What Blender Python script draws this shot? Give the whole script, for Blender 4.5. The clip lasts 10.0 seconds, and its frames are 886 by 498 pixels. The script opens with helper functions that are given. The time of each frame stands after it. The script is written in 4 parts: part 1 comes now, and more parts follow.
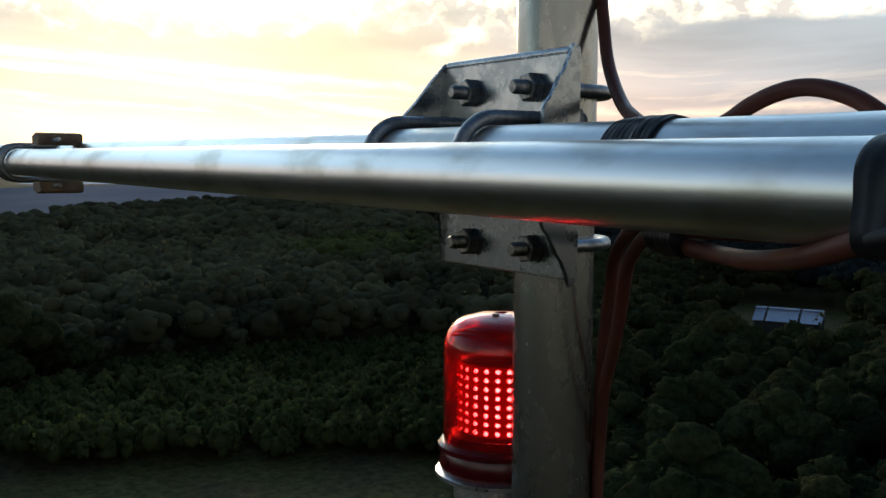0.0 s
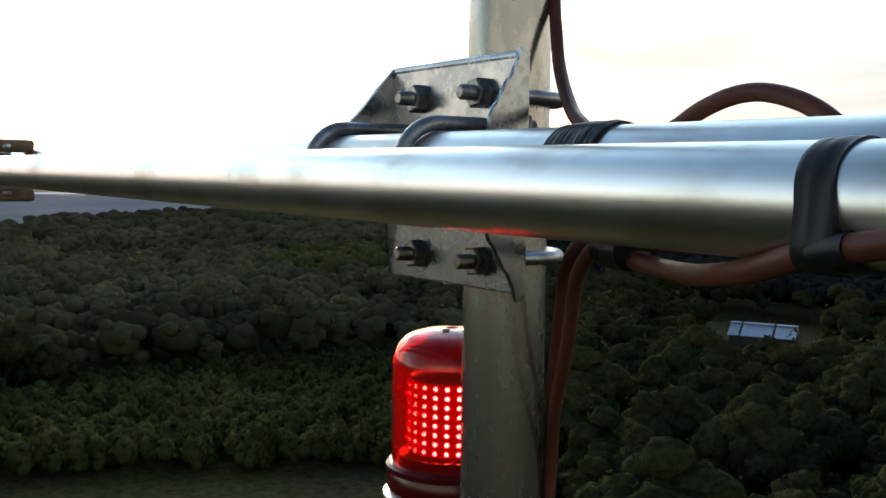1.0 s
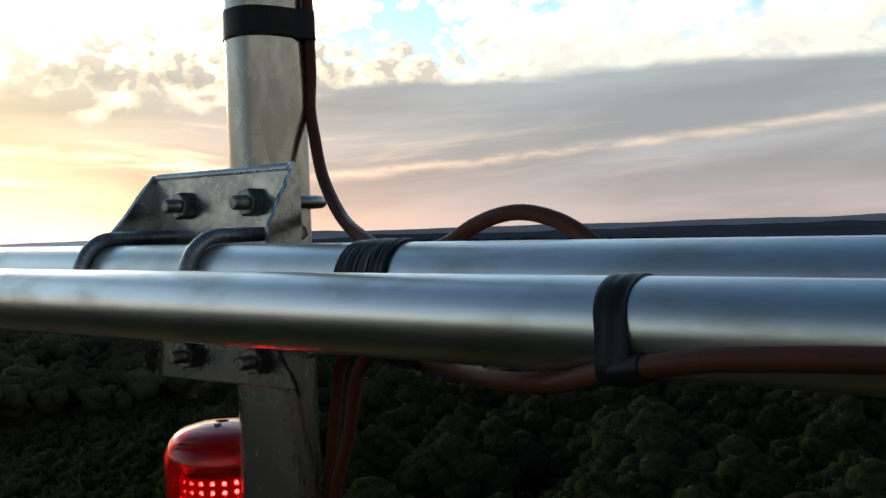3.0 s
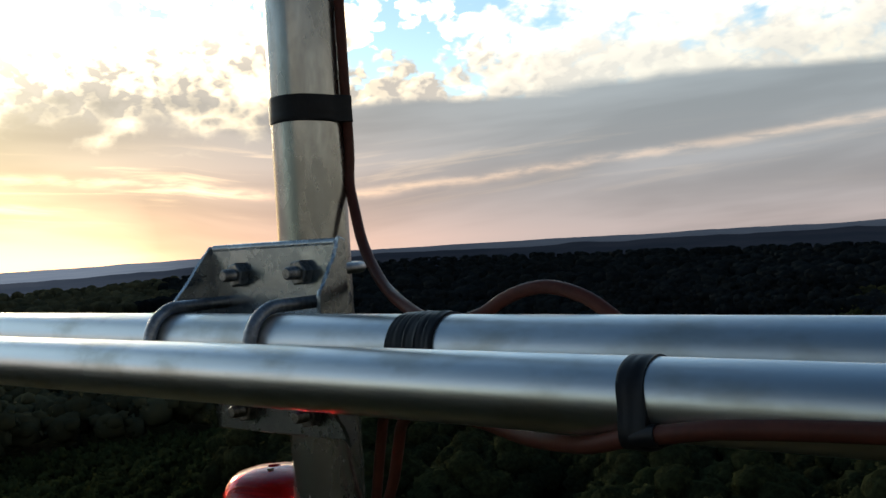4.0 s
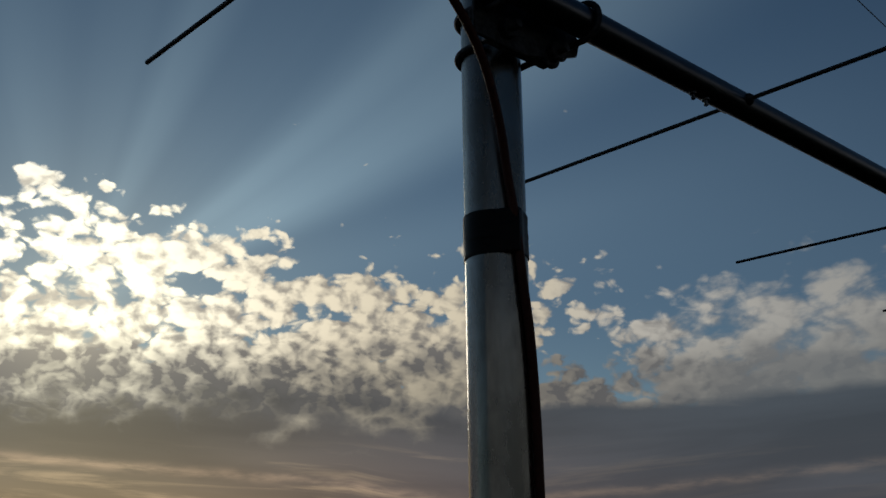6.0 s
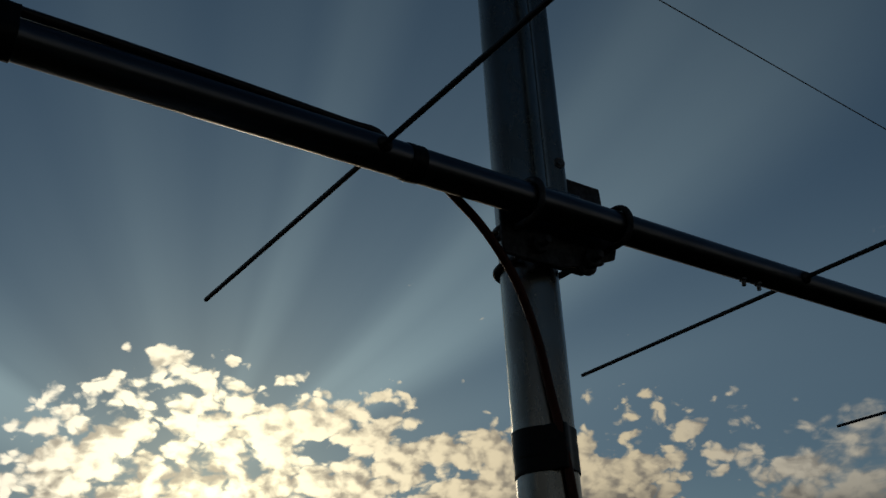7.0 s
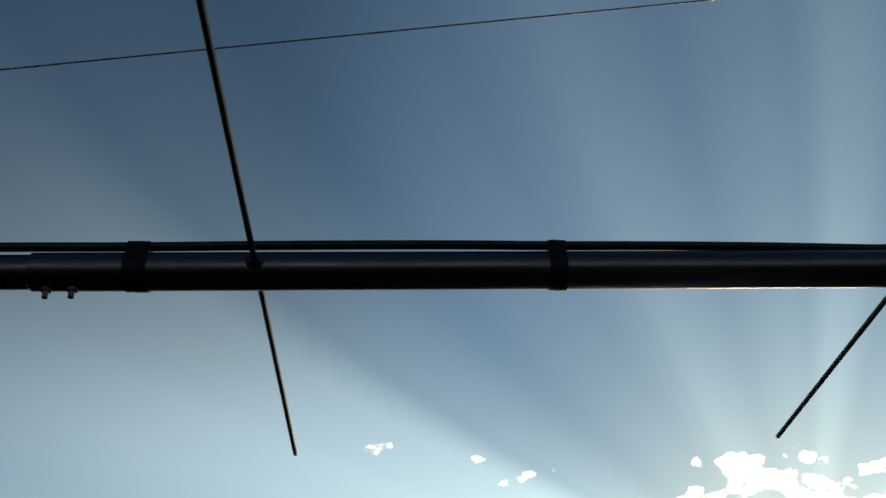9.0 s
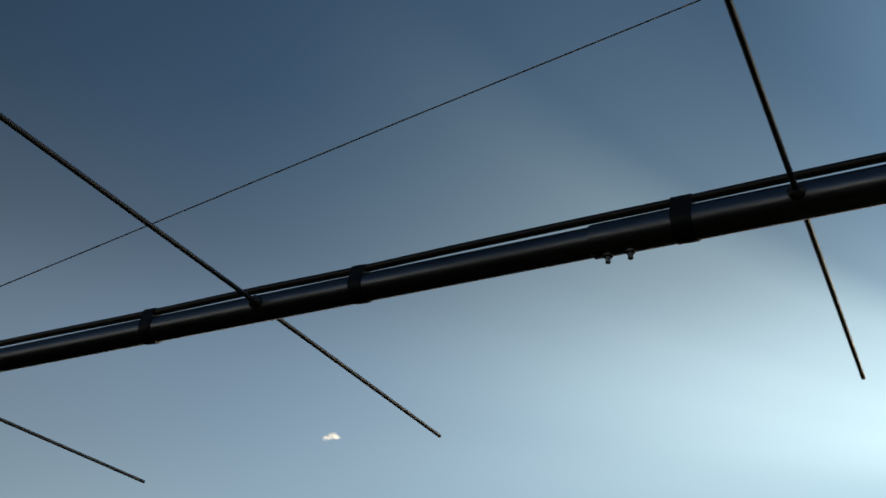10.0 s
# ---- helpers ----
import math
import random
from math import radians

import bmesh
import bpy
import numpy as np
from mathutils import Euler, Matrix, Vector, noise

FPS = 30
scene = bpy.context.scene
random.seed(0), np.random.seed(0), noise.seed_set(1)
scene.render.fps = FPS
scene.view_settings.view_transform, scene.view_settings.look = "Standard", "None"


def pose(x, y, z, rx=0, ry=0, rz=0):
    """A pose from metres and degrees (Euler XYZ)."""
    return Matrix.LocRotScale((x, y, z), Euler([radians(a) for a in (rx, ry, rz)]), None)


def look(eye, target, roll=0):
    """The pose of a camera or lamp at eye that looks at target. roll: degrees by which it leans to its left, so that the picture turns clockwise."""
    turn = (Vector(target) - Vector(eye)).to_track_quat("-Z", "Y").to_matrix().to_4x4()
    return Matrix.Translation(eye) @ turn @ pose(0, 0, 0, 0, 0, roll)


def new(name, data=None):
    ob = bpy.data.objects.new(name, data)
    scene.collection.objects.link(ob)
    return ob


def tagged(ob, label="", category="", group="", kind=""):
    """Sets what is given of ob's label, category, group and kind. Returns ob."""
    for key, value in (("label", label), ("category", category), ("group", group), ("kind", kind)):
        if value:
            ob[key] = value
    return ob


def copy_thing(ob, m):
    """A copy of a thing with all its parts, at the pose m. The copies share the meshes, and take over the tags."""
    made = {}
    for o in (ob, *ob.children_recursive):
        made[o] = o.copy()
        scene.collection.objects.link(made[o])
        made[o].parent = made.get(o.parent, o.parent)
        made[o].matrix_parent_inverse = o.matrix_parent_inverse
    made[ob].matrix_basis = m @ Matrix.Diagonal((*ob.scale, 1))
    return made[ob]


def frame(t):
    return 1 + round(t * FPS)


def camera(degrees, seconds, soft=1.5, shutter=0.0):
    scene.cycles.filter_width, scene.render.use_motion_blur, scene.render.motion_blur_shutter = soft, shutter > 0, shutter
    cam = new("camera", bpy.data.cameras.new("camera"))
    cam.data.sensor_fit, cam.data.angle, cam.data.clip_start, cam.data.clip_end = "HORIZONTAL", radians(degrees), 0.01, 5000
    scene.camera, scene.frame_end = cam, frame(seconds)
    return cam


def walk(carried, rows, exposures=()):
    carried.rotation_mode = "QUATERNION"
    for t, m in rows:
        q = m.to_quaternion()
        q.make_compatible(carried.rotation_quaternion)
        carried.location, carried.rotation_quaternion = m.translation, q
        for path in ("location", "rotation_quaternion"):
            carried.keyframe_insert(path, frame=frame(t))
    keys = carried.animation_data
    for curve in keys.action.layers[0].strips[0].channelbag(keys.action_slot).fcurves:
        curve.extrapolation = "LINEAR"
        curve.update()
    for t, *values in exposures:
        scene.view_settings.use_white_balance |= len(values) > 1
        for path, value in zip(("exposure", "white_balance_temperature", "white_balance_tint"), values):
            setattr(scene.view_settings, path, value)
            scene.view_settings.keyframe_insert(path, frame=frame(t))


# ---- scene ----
# ---------------------------------------------------------------- camera
cam = camera(47.42, 10.0, shutter=0.06)
PATH = [
    (0, (0.5864, -0.4925, -0.0016), (-0.2423, 0.0607, -0.0873), 0.36),
    (0.2, (0.5820, -0.4862, -0.0047), (-0.2424, 0.0743, -0.0833), 0.48),
    (0.5, (0.5802, -0.4814, -0.0056), (-0.2513, 0.0675, -0.0910), 0.45),
    (0.7, (0.5731, -0.4695, -0.0068), (-0.2533, 0.0870, -0.0921), 0.46),
    (1, (0.5738, -0.4570, -0.0047), (-0.2430, 0.1152, -0.0771), 0.86),
    (1.2, (0.5706, -0.4420, -0.0025), (-0.2401, 0.1408, -0.0582), 1.64),
    (1.3, (0.5756, -0.4417, 0.0009), (-0.2295, 0.1495, -0.0467), 1.91),
    (1.5, (0.5803, -0.4461, 0.0030), (-0.2158, 0.1572, -0.0441), 2.16),
    (1.7, (0.5724, -0.4498, 0.0019), (-0.1992, 0.1849, -0.0403), 2.44),
    (1.8, (0.5666, -0.4600, 0.0065), (-0.1804, 0.2033, -0.0376), 2.94),
    (2, (0.5592, -0.4732, 0.0098), (-0.1497, 0.2310, -0.0290), 3.13),
    (2.2, (0.5543, -0.4907, 0.0154), (-0.1345, 0.2338, -0.0084), 0.60),
    (2.4, (0.5481, -0.5021, 0.0116), (-0.1401, 0.2231, -0.0096), 1.79),
    (2.5, (0.5493, -0.5063, 0.0185), (-0.1275, 0.2288, -0.0200), -0.01),
    (2.7, (0.5566, -0.5148, 0.0258), (-0.0741, 0.2606, -0.0070), -0.59),
    (3.8, (0.6061, -0.5927, 0.0634), (0.0153, 0.2133, 0.0263), -3.05),
    (4, (0.6086, -0.6068, 0.0706), (-0.0050, 0.1828, 0.0590), -3.50),
    (4.5, (0.6095, -0.6390, 0.0920), (-0.0480, 0.1133, 0.1343), -1.35),
    (5, (0.6107, -0.6523, 0.1256), (-0.0577, 0.0805, 0.2528), -1.07),
    (5.2, (0.6167, -0.6475, 0.1467), (-0.0592, 0.0704, 0.3134), -1.30),
    (6.3, (0.6595, -0.6757, 0.2434), (-0.0593, -0.0678, 0.5809), -1.92),
    (6.5, (0.6793, -0.6692, 0.2533), (-0.0551, -0.0998, 0.6228), -3.44),
    (7, (0.7113, -0.6337, 0.2783), (-0.0138, -0.0977, 0.7106), -3.06),
    (7.5, (0.7540, -0.6230, 0.3003), (0.0251, -0.1736, 0.8167), -3.09),
    (8, (0.7860, -0.6320, 0.2970), (0.0204, -0.2665, 0.8265), -3.09),
    (8.2, (0.7917, -0.6465, 0.2952), (0.0049, -0.3327, 0.8267), -3.17),
    (8.5, (0.7933, -0.6639, 0.2983), (-0.0154, -0.4372, 0.8410), -3.32),
    (8.6, (0.7944, -0.6691, 0.2967), (-0.0223, -0.4705, 0.8385), -2.92),
    (9, (0.7975, -0.6782, 0.2868), (-0.0397, -0.6277, 0.8314), -2.05),
    (9.3, (0.8060, -0.6868, 0.2794), (-0.0298, -0.7680, 0.8224), -0.14),
    (9.5, (0.8159, -0.6923, 0.2740), (-0.0088, -0.8796, 0.8077), 0.80),
    (9.6, (0.8199, -0.6968, 0.2711), (0.0005, -0.9318, 0.7940), 0.87),
    (9.8, (0.8297, -0.7062, 0.2670), (0.0349, -1.0305, 0.7801), 2.34),
    (10, (0.8420, -0.7137, 0.2603), (0.0804, -1.1285, 0.7583), 3.33),
]
EXPOSURES = [
    (0.0, 0.32, 6950, 11), (0.5, 0.78, 7400, 12), (1.0, 1.16, 7800, 13), (1.5, 1.00, 7800, 13), (2.0, 0.74, 7750, 13), (2.5, 0.30, 7500, 12), (4.0, -0.10, 7100, 11), (4.5, -0.46, 7050, 11), (5.0, -0.98, 6800, 11), (5.3, -1.32, 6600, 11),
    (6.3, -2.88, 6150, 12), (6.6, -2.84, 6200, 12), (7.0, -2.74, 6850, 9), (7.5, -2.40, 7550, 8), (8.0, -1.84, 7550, 7), (8.5, -1.48, 7500, 8), (9.0, -1.14, 7300, 10), (9.5, -0.90, 7300, 10), (10.0, -0.72, 7400, 10),
]
walk(cam, [(t, look(eye, target, roll)) for t, eye, target, roll in PATH], EXPOSURES)

# ---------------------------------------------------------------- world and light
SUN_AZ, SUN_EL = 68.0, 12.2           # degrees to the left of +y, degrees up
SUN_DIR = Vector((-math.sin(radians(SUN_AZ)) * math.cos(radians(SUN_EL)),
                  math.cos(radians(SUN_AZ)) * math.cos(radians(SUN_EL)), math.sin(radians(SUN_EL))))


class Nodes:
    """Short forms for wiring shader nodes."""

    def __init__(self, tree):
        self.tree = tree
        tree.nodes.clear()

    def add(self, kind, **values):
        node = self.tree.nodes.new(kind)
        for key, value in values.items():
            setattr(node, key, value)
        return node

    def link(self, a, b):
        self.tree.links.new(a, b)

    def feed(self, socket, value):
        if isinstance(value, bpy.types.NodeSocket):
            self.link(value, socket)
        else:
            socket.default_value = value

    def math(self, op, a, b=0.0, c=None, clamp=False):
        node = self.add("ShaderNodeMath", operation=op, use_clamp=clamp)
        self.feed(node.inputs[0], a)
        self.feed(node.inputs[1], b)
        if c is not None:
            self.feed(node.inputs[2], c)
        return node.outputs[0]

    def ramp(self, value, lo, hi, to_lo=0.0, to_hi=1.0, smooth=True):
        node = self.add("ShaderNodeMapRange", interpolation_type="SMOOTHSTEP" if smooth else "LINEAR")
        for n, v in enumerate((value, lo, hi, to_lo, to_hi)):
            self.feed(node.inputs[n], v)
        return node.outputs[0]

    def mix(self, factor, a, b, blend="MIX"):
        node = self.add("ShaderNodeMix", data_type="RGBA", blend_type=blend)
        self.feed(node.inputs[0], factor)
        for socket, value in ((node.inputs[6], a), (node.inputs[7], b)):
            self.feed(socket, value if isinstance(value, bpy.types.NodeSocket) else (*value, 1.0))
        return node.outputs[2]

    def scale(self, colour, value):
        node = self.add("ShaderNodeVectorMath", operation="SCALE")
        self.feed(node.inputs[0], colour)
        self.feed(node.inputs[3], value)
        return node.outputs[0]

    def plus(self, a, b):
        node = self.add("ShaderNodeVectorMath", operation="ADD")
        self.feed(node.inputs[0], a)
        self.feed(node.inputs[1], b)
        return node.outputs[0]

    def vector(self, x, y, z=0.0):
        node = self.add("ShaderNodeCombineXYZ")
        for n, v in enumerate((x, y, z)):
            self.feed(node.inputs[n], v)
        return node.outputs[0]

    def noise(self, vector, scale, detail=4.0, rough=0.5, distortion=0.0):
        node = self.add("ShaderNodeTexNoise")
        self.feed(node.inputs["Vector"], vector)
        self.feed(node.inputs["Scale"], scale)
        self.feed(node.inputs["Detail"], detail)
        self.feed(node.inputs["Roughness"], rough)
        self.feed(node.inputs["Distortion"], distortion)
        return node.outputs["Fac"]


def build_sky():
    world = bpy.data.worlds.new("evening_sky")
    scene.world = world
    world.use_nodes = True
    w = Nodes(world.node_tree)
    way = w.add("ShaderNodeTexCoord").outputs["Generated"]
    split = w.add("ShaderNodeSeparateXYZ")
    w.link(way, split.inputs[0])
    x, y, z = split.outputs
    m = w.math
    el = m("MULTIPLY", m("ARCSINE", z), 57.296)
    az = m("MULTIPLY", m("ARCTAN2", m("MULTIPLY", x, -1.0), y), 57.296)
    dot = w.add("ShaderNodeVectorMath", operation="DOT_PRODUCT")
    w.link(way, dot.inputs[0])
    dot.inputs[1].default_value = SUN_DIR
    ang = m("MULTIPLY", m("ARCCOSINE", m("MINIMUM", dot.outputs["Value"], 0.99999)), 57.296)

    def fall(value, width):
        return m("EXPONENT", m("MULTIPLY", value, -1.0 / width))

    # clear sky
    sky = w.add("ShaderNodeTexSky", sky_type="NISHITA", sun_disc=False)
    sky.sun_elevation, sky.sun_rotation = radians(SUN_EL), radians(-SUN_AZ)
    sky.air_density, sky.dust_density, sky.ozone_density = 1.0, 0.3, 2.5
    clear = w.mix(1.0, w.scale(sky.outputs[0], 0.115), (0.62, 0.86, 0.96), "MULTIPLY")
    # shafts of light that spread from the hidden sun
    theta = m("MULTIPLY", m("ARCTAN2", m("SUBTRACT", el, SUN_EL), m("SUBTRACT", az, SUN_AZ)), 57.296 / 180.0)
    wobble = w.noise(w.vector(m("MULTIPLY", theta, 14.0), 0.0), 1.0, 2.0, 0.5)
    shafts = w.add("ShaderNodeValToRGB")
    w.link(m("ADD", theta, m("MULTIPLY", m("SUBTRACT", wobble, 0.5), 0.02)), shafts.inputs[0])
    shafts.color_ramp.interpolation = "EASE"
    stops = shafts.color_ramp.elements
    profile = ((0.0, 0.9), (0.08, 1.0), (0.145, 1.0), (0.178, 0.32), (0.25, 0.10), (0.34, 0.14), (0.42, 0.26), (0.50, 0.18), (0.57, 0.26),
               (0.61, 0.46), (0.66, 0.20), (0.73, 0.28), (0.785, 0.74), (0.84, 0.74), (0.885, 0.20), (0.94, 0.36), (1.0, 0.40))
    for k, (at, value) in enumerate(profile):
        stop = stops[k] if k < 2 else stops.new(at)
        stop.position, stop.color = at, (value, value, value, 1)
    fine = w.ramp(w.noise(w.vector(m("MULTIPLY", theta, 16.0), 3.0), 1.0, 2.0, 0.5), 0.3, 0.7, 0.86, 1.12)
    reach = m("MULTIPLY", w.ramp(el, 12.0, 19.0), m("MULTIPLY", fall(m("MAXIMUM", m("SUBTRACT", ang, 12.0), 0.0), 26.0), w.ramp(ang, 66.0, 34.0)))
    beam = m("MULTIPLY", m("MULTIPLY", shafts.outputs[0], fine), reach)
    clear = w.plus(clear, w.scale((0.310, 0.412, 0.412), m("MULTIPLY", beam, 2.1)))
    clear = w.plus(clear, w.scale((0.92, 0.88, 0.76), m("MULTIPLY", w.ramp(az, 84.0, 100.0, 0.0, 0.055), w.ramp(el, 38.0, 24.0))))
    low_haze = m("MULTIPLY", fall(m("MAXIMUM", el, 0.0), 10.0), w.ramp(ang, 62.0, 125.0, 0.56, 0.22))
    clear = w.plus(clear, w.scale((0.86, 0.88, 0.84), low_haze))
    # the evening sky is dimmer away from the sun
    clear = w.mix(w.ramp(ang, 62.0, 125.0), clear, w.mix(1.0, clear, (0.60, 0.57, 0.56), "MULTIPLY"))

    # small high clouds, lit from behind by the sun
    def cells(co, scale):
        node = w.add("ShaderNodeTexVoronoi", voronoi_dimensions="2D", feature="F1")
        w.link(co, node.inputs["Vector"])
        node.inputs["Scale"].default_value = scale
        return m("SUBTRACT", 0.38, node.outputs["Distance"])

    def puff(da, de):
        co = w.vector(m("ADD", az, da), m("MULTIPLY", m("ADD", el, de), 1.45))
        bend = w.add("ShaderNodeTexNoise", noise_dimensions="2D")
        w.link(co, bend.inputs["Vector"])
        bend.inputs["Scale"].default_value, bend.inputs["Detail"].default_value = 0.55, 2.0
        co = w.plus(co, w.scale(w.plus(bend.outputs["Color"], (-0.5, -0.5, -0.5)), 1.0))
        total = m("MULTIPLY", m("SUBTRACT", w.noise(co, 0.14, 3.0, 0.55), 0.5), 0.74)
        for scale, weight in ((0.30, 0.42), (0.60, 0.52)):
            total = m("ADD", total, m("MULTIPLY", cells(co, scale), weight))
        mass = total
        for scale, weight in ((1.20, 0.31), (2.6, 0.12)):
            total = m("ADD", total, m("MULTIPLY", cells(co, scale), weight))
        return m("ADD", total, m("MULTIPLY", m("SUBTRACT", w.noise(co, 4.0, 5.0, 0.65), 0.5), 0.16)), mass

    def gap(a0, e0, wide, high, depth):
        q = m("ADD", m("POWER", m("DIVIDE", m("SUBTRACT", az, a0), wide), 2.0), m("POWER", m("DIVIDE", m("SUBTRACT", el, e0), high), 2.0))
        return m("MULTIPLY", fall(q, 1.0), depth)

    lean = w.ramp(az, 29.0, 38.0, 0.65, 1.0)
    inv = m("DIVIDE", 0.48, m("MAXIMUM", ang, 2.0))
    here, mass = puff(0.0, 0.0)
    wisps = w.noise(w.vector(m("MULTIPLY", az, 0.26), m("MULTIPLY", m("ADD", el, m("MULTIPLY", az, 0.16)), 0.62), 8.0), 1.0, 6.0, 0.55, 0.3)
    banded = w.ramp(az, 38.0, 31.0)
    here = m("ADD", m("MULTIPLY", here, lean), m("MULTIPLY", banded, m("MULTIPLY", m("SUBTRACT", wisps, 0.47), 1.5)))
    sunward = m("MULTIPLY", puff(m("MULTIPLY", m("SUBTRACT", SUN_AZ, az), inv), m("MULTIPLY", m("SUBTRACT", m("SUBTRACT", SUN_EL, 4.0), el), inv))[0], lean)
    top = m("ADD", w.ramp(az, 18.0, 60.0, 14.2, 17.0, False), m("ADD", w.ramp(az, 60.0, 67.0, 0.0, 1.6), w.ramp(az, 73.0, 84.0, 0.0, -8.0)))
    cover = w.ramp(m("SUBTRACT", top, el), -2.6, 2.8, -0.34, 0.42, False)
    for a0, e0, wide, high, depth in ((61.0, 14.5, 1.6, 0.8, 0.46), (53.5, 13.0, 1.5, 0.5, 0.30), (39.5, 10.8, 3.6, 1.7, 0.62), (46.5, 15.2, 2.2, 0.8, 0.3), (35.0, 13.4, 3.2, 1.1, 0.45), (30.5, 15.6, 3.5, 0.9, 0.40), (75.8, 14.9, 2.0, 1.0, 0.30)):
        cover = m("SUBTRACT", cover, gap(a0, e0, wide, high, depth))
    cover = m("ADD", cover, m("MULTIPLY", w.ramp(az, 36.0, 28.0, 0.0, 0.16), w.ramp(el, 15.0, 12.0)))
    cover = m("ADD", cover, m("MULTIPLY", w.ramp(az, 42.0, 48.0), w.ramp(el, 11.0, 8.5, 0.0, 0.5)))
    cover = m("SUBTRACT", cover, w.ramp(az, 78.0, 82.0, 0.0, 0.08))
    # single puffs above and beside the bank
    for a0, e0, wide, high in ((91.3, 21.9, 1.25, 0.66), (84.8, 21.1, 0.9, 0.5), (82.7, 20.0, 1.2, 0.66), (124.5, 19.0, 1.0, 0.45), (70.3, 19.6, 1.3, 0.65), (72.3, 19.9, 0.5, 0.30), (66.3, 19.5, 0.5, 0.32), (63.0, 18.4, 0.7, 0.35), (57.5, 17.4, 0.6, 0.30)):
        cover = m("ADD", cover, gap(a0, e0, wide, high, 0.78 if a0 > 120 else 0.58 if a0 > 80 else 0.50))
    thick = m("ADD", here, cover)
    soft_edge = w.ramp(az, 40.0, 27.0, 0.20, 0.60)
    mask = m("MULTIPLY", w.ramp(thick, 0.0, soft_edge), m("MULTIPLY", w.ramp(el, 25.0, 23.0), w.ramp(az, 140.0, 130.0, 0.0, 1.0)), clamp=True)
    mask = m("MULTIPLY", mask, w.ramp(az, 40.0, 24.0, 1.0, 0.80))
    relief = w.ramp(m("SUBTRACT", sunward, here), -0.22, 0.34)
    patchy = w.noise(w.vector(az, m("MULTIPLY", el, 1.7), 4.0), 0.42, 3.0, 0.50, 0.1)
    body = m("ADD", m("MULTIPLY", mass, 1.0), m("ADD", w.ramp(el, 13.6, 9.0, -0.30, 0.50), m("MULTIPLY", m("SUBTRACT", patchy, 0.5), 1.2)))
    dense = w.ramp(body, -0.05, 0.70)
    near_sun = fall(m("MULTIPLY", ang, ang), 95.0)
    wide_sun = fall(m("MULTIPLY", ang, ang), 900.0)
    lit = m("ADD", m("ADD", 1.25, m("MULTIPLY", near_sun, 3.2)), m("MULTIPLY", wide_sun, 2.3))
    lit = m("MULTIPLY", lit, w.ramp(el, 12.5, 8.5, 1.0, 0.60))
    cream = w.mix(w.ramp(az, 52.0, 80.0), w.mix(w.ramp(az, 44.0, 34.0), (1.0, 0.87, 0.62), (1.0, 0.93, 0.78)), (1.0, 0.95, 0.86))
    bright = w.scale(w.mix(near_sun, cream, (1.0, 0.92, 0.64)), lit)
    dull = w.mix(wide_sun, (0.50, 0.49, 0.48), (0.48, 0.455, 0.41))
    pale = w.mix(wide_sun, (0.93, 0.89, 0.82), (1.05, 0.95, 0.80))
    grey = w.scale(w.mix(w.ramp(el, 9.0, 13.5), dull, pale), m("ADD", 0.9, m("MULTIPLY", near_sun, 0.6)))
    shade = m("ADD", m("MULTIPLY", dense, 0.74), m("MULTIPLY", relief, m("MULTIPLY", w.ramp(el, 18.0, 13.0, 0.72, 0.92), w.ramp(el, 11.5, 9.5, 1.0, 0.8))), clamp=True)
    shade = m("MULTIPLY", shade, w.ramp(az, 40.0, 26.0, 1.0, 0.70))
    colour = w.mix(mask, clear, w.mix(shade, bright, grey))

    # flat grey layer low down with lit streaks
    bands = w.noise(w.vector(m("MULTIPLY", az, 0.06), m("MULTIPLY", el, 0.30)), 1.0, 5.0, 0.5, 0.5)
    layer_top = w.ramp(az, 40.0, 56.0, 8.1, 8.7)
    ragged = m("MULTIPLY", w.ramp(az, 38.0, 50.0), m("MULTIPLY", m("SUBTRACT", here, 0.12), 3.2))
    layer = m("ADD", m("ADD", m("SUBTRACT", layer_top, el), ragged), m("MULTIPLY", m("SUBTRACT", bands, 0.5), 3.0))
    layer = w.ramp(layer, w.ramp(az, 38.0, 50.0, -0.35, -1.3), w.ramp(az, 38.0, 50.0, 0.55, 1.9))
    layer = m("MULTIPLY", layer, m("MULTIPLY", w.ramp(az, -30.0, 5.0), w.ramp(az, 135.0, 95.0)))
    low = m("MAXIMUM", el, 0.0)
    side_sun = fall(m("MULTIPLY", ang, ang), 400.0)
    glow = m("ADD", m("MULTIPLY", fall(low, 2.6), m("MULTIPLY", side_sun, 1.75)), m("ADD", m("MULTIPLY", fall(low, 4.0), 0.15), m("MULTIPLY", m("MULTIPLY", fall(low, 7.0), side_sun), 0.34)))
    layer_colour = w.plus(w.mix(wide_sun, (0.188, 0.245, 0.288), (0.222, 0.264, 0.282)), w.scale(w.mix(side_sun, (1.0, 0.44, 0.26), (1.0, 0.66, 0.15)), glow))
    slope = m("ADD", el, m("MULTIPLY", m("SUBTRACT", az, 40.0), w.ramp(az, 42.0, 52.0, 0.08, -0.07, False)))
    streak = w.noise(w.vector(m("MULTIPLY", az, 0.09), m("MULTIPLY", slope, 1.1)), 1.0, 5.0, 0.6, 0.4)
    streak = m("MULTIPLY", w.ramp(streak, 0.50, 0.70), m("MULTIPLY", w.ramp(el, 1.2, 3.2), w.ramp(el, 6.2, 4.4)))
    layer_colour = w.plus(layer_colour, w.scale((1.0, 0.70, 0.36), m("MULTIPLY", m("MULTIPLY", streak, w.ramp(az, 42.0, 54.0, 0.35, 1.0)), m("ADD", 0.10, m("MULTIPLY", wide_sun, 0.65)))))
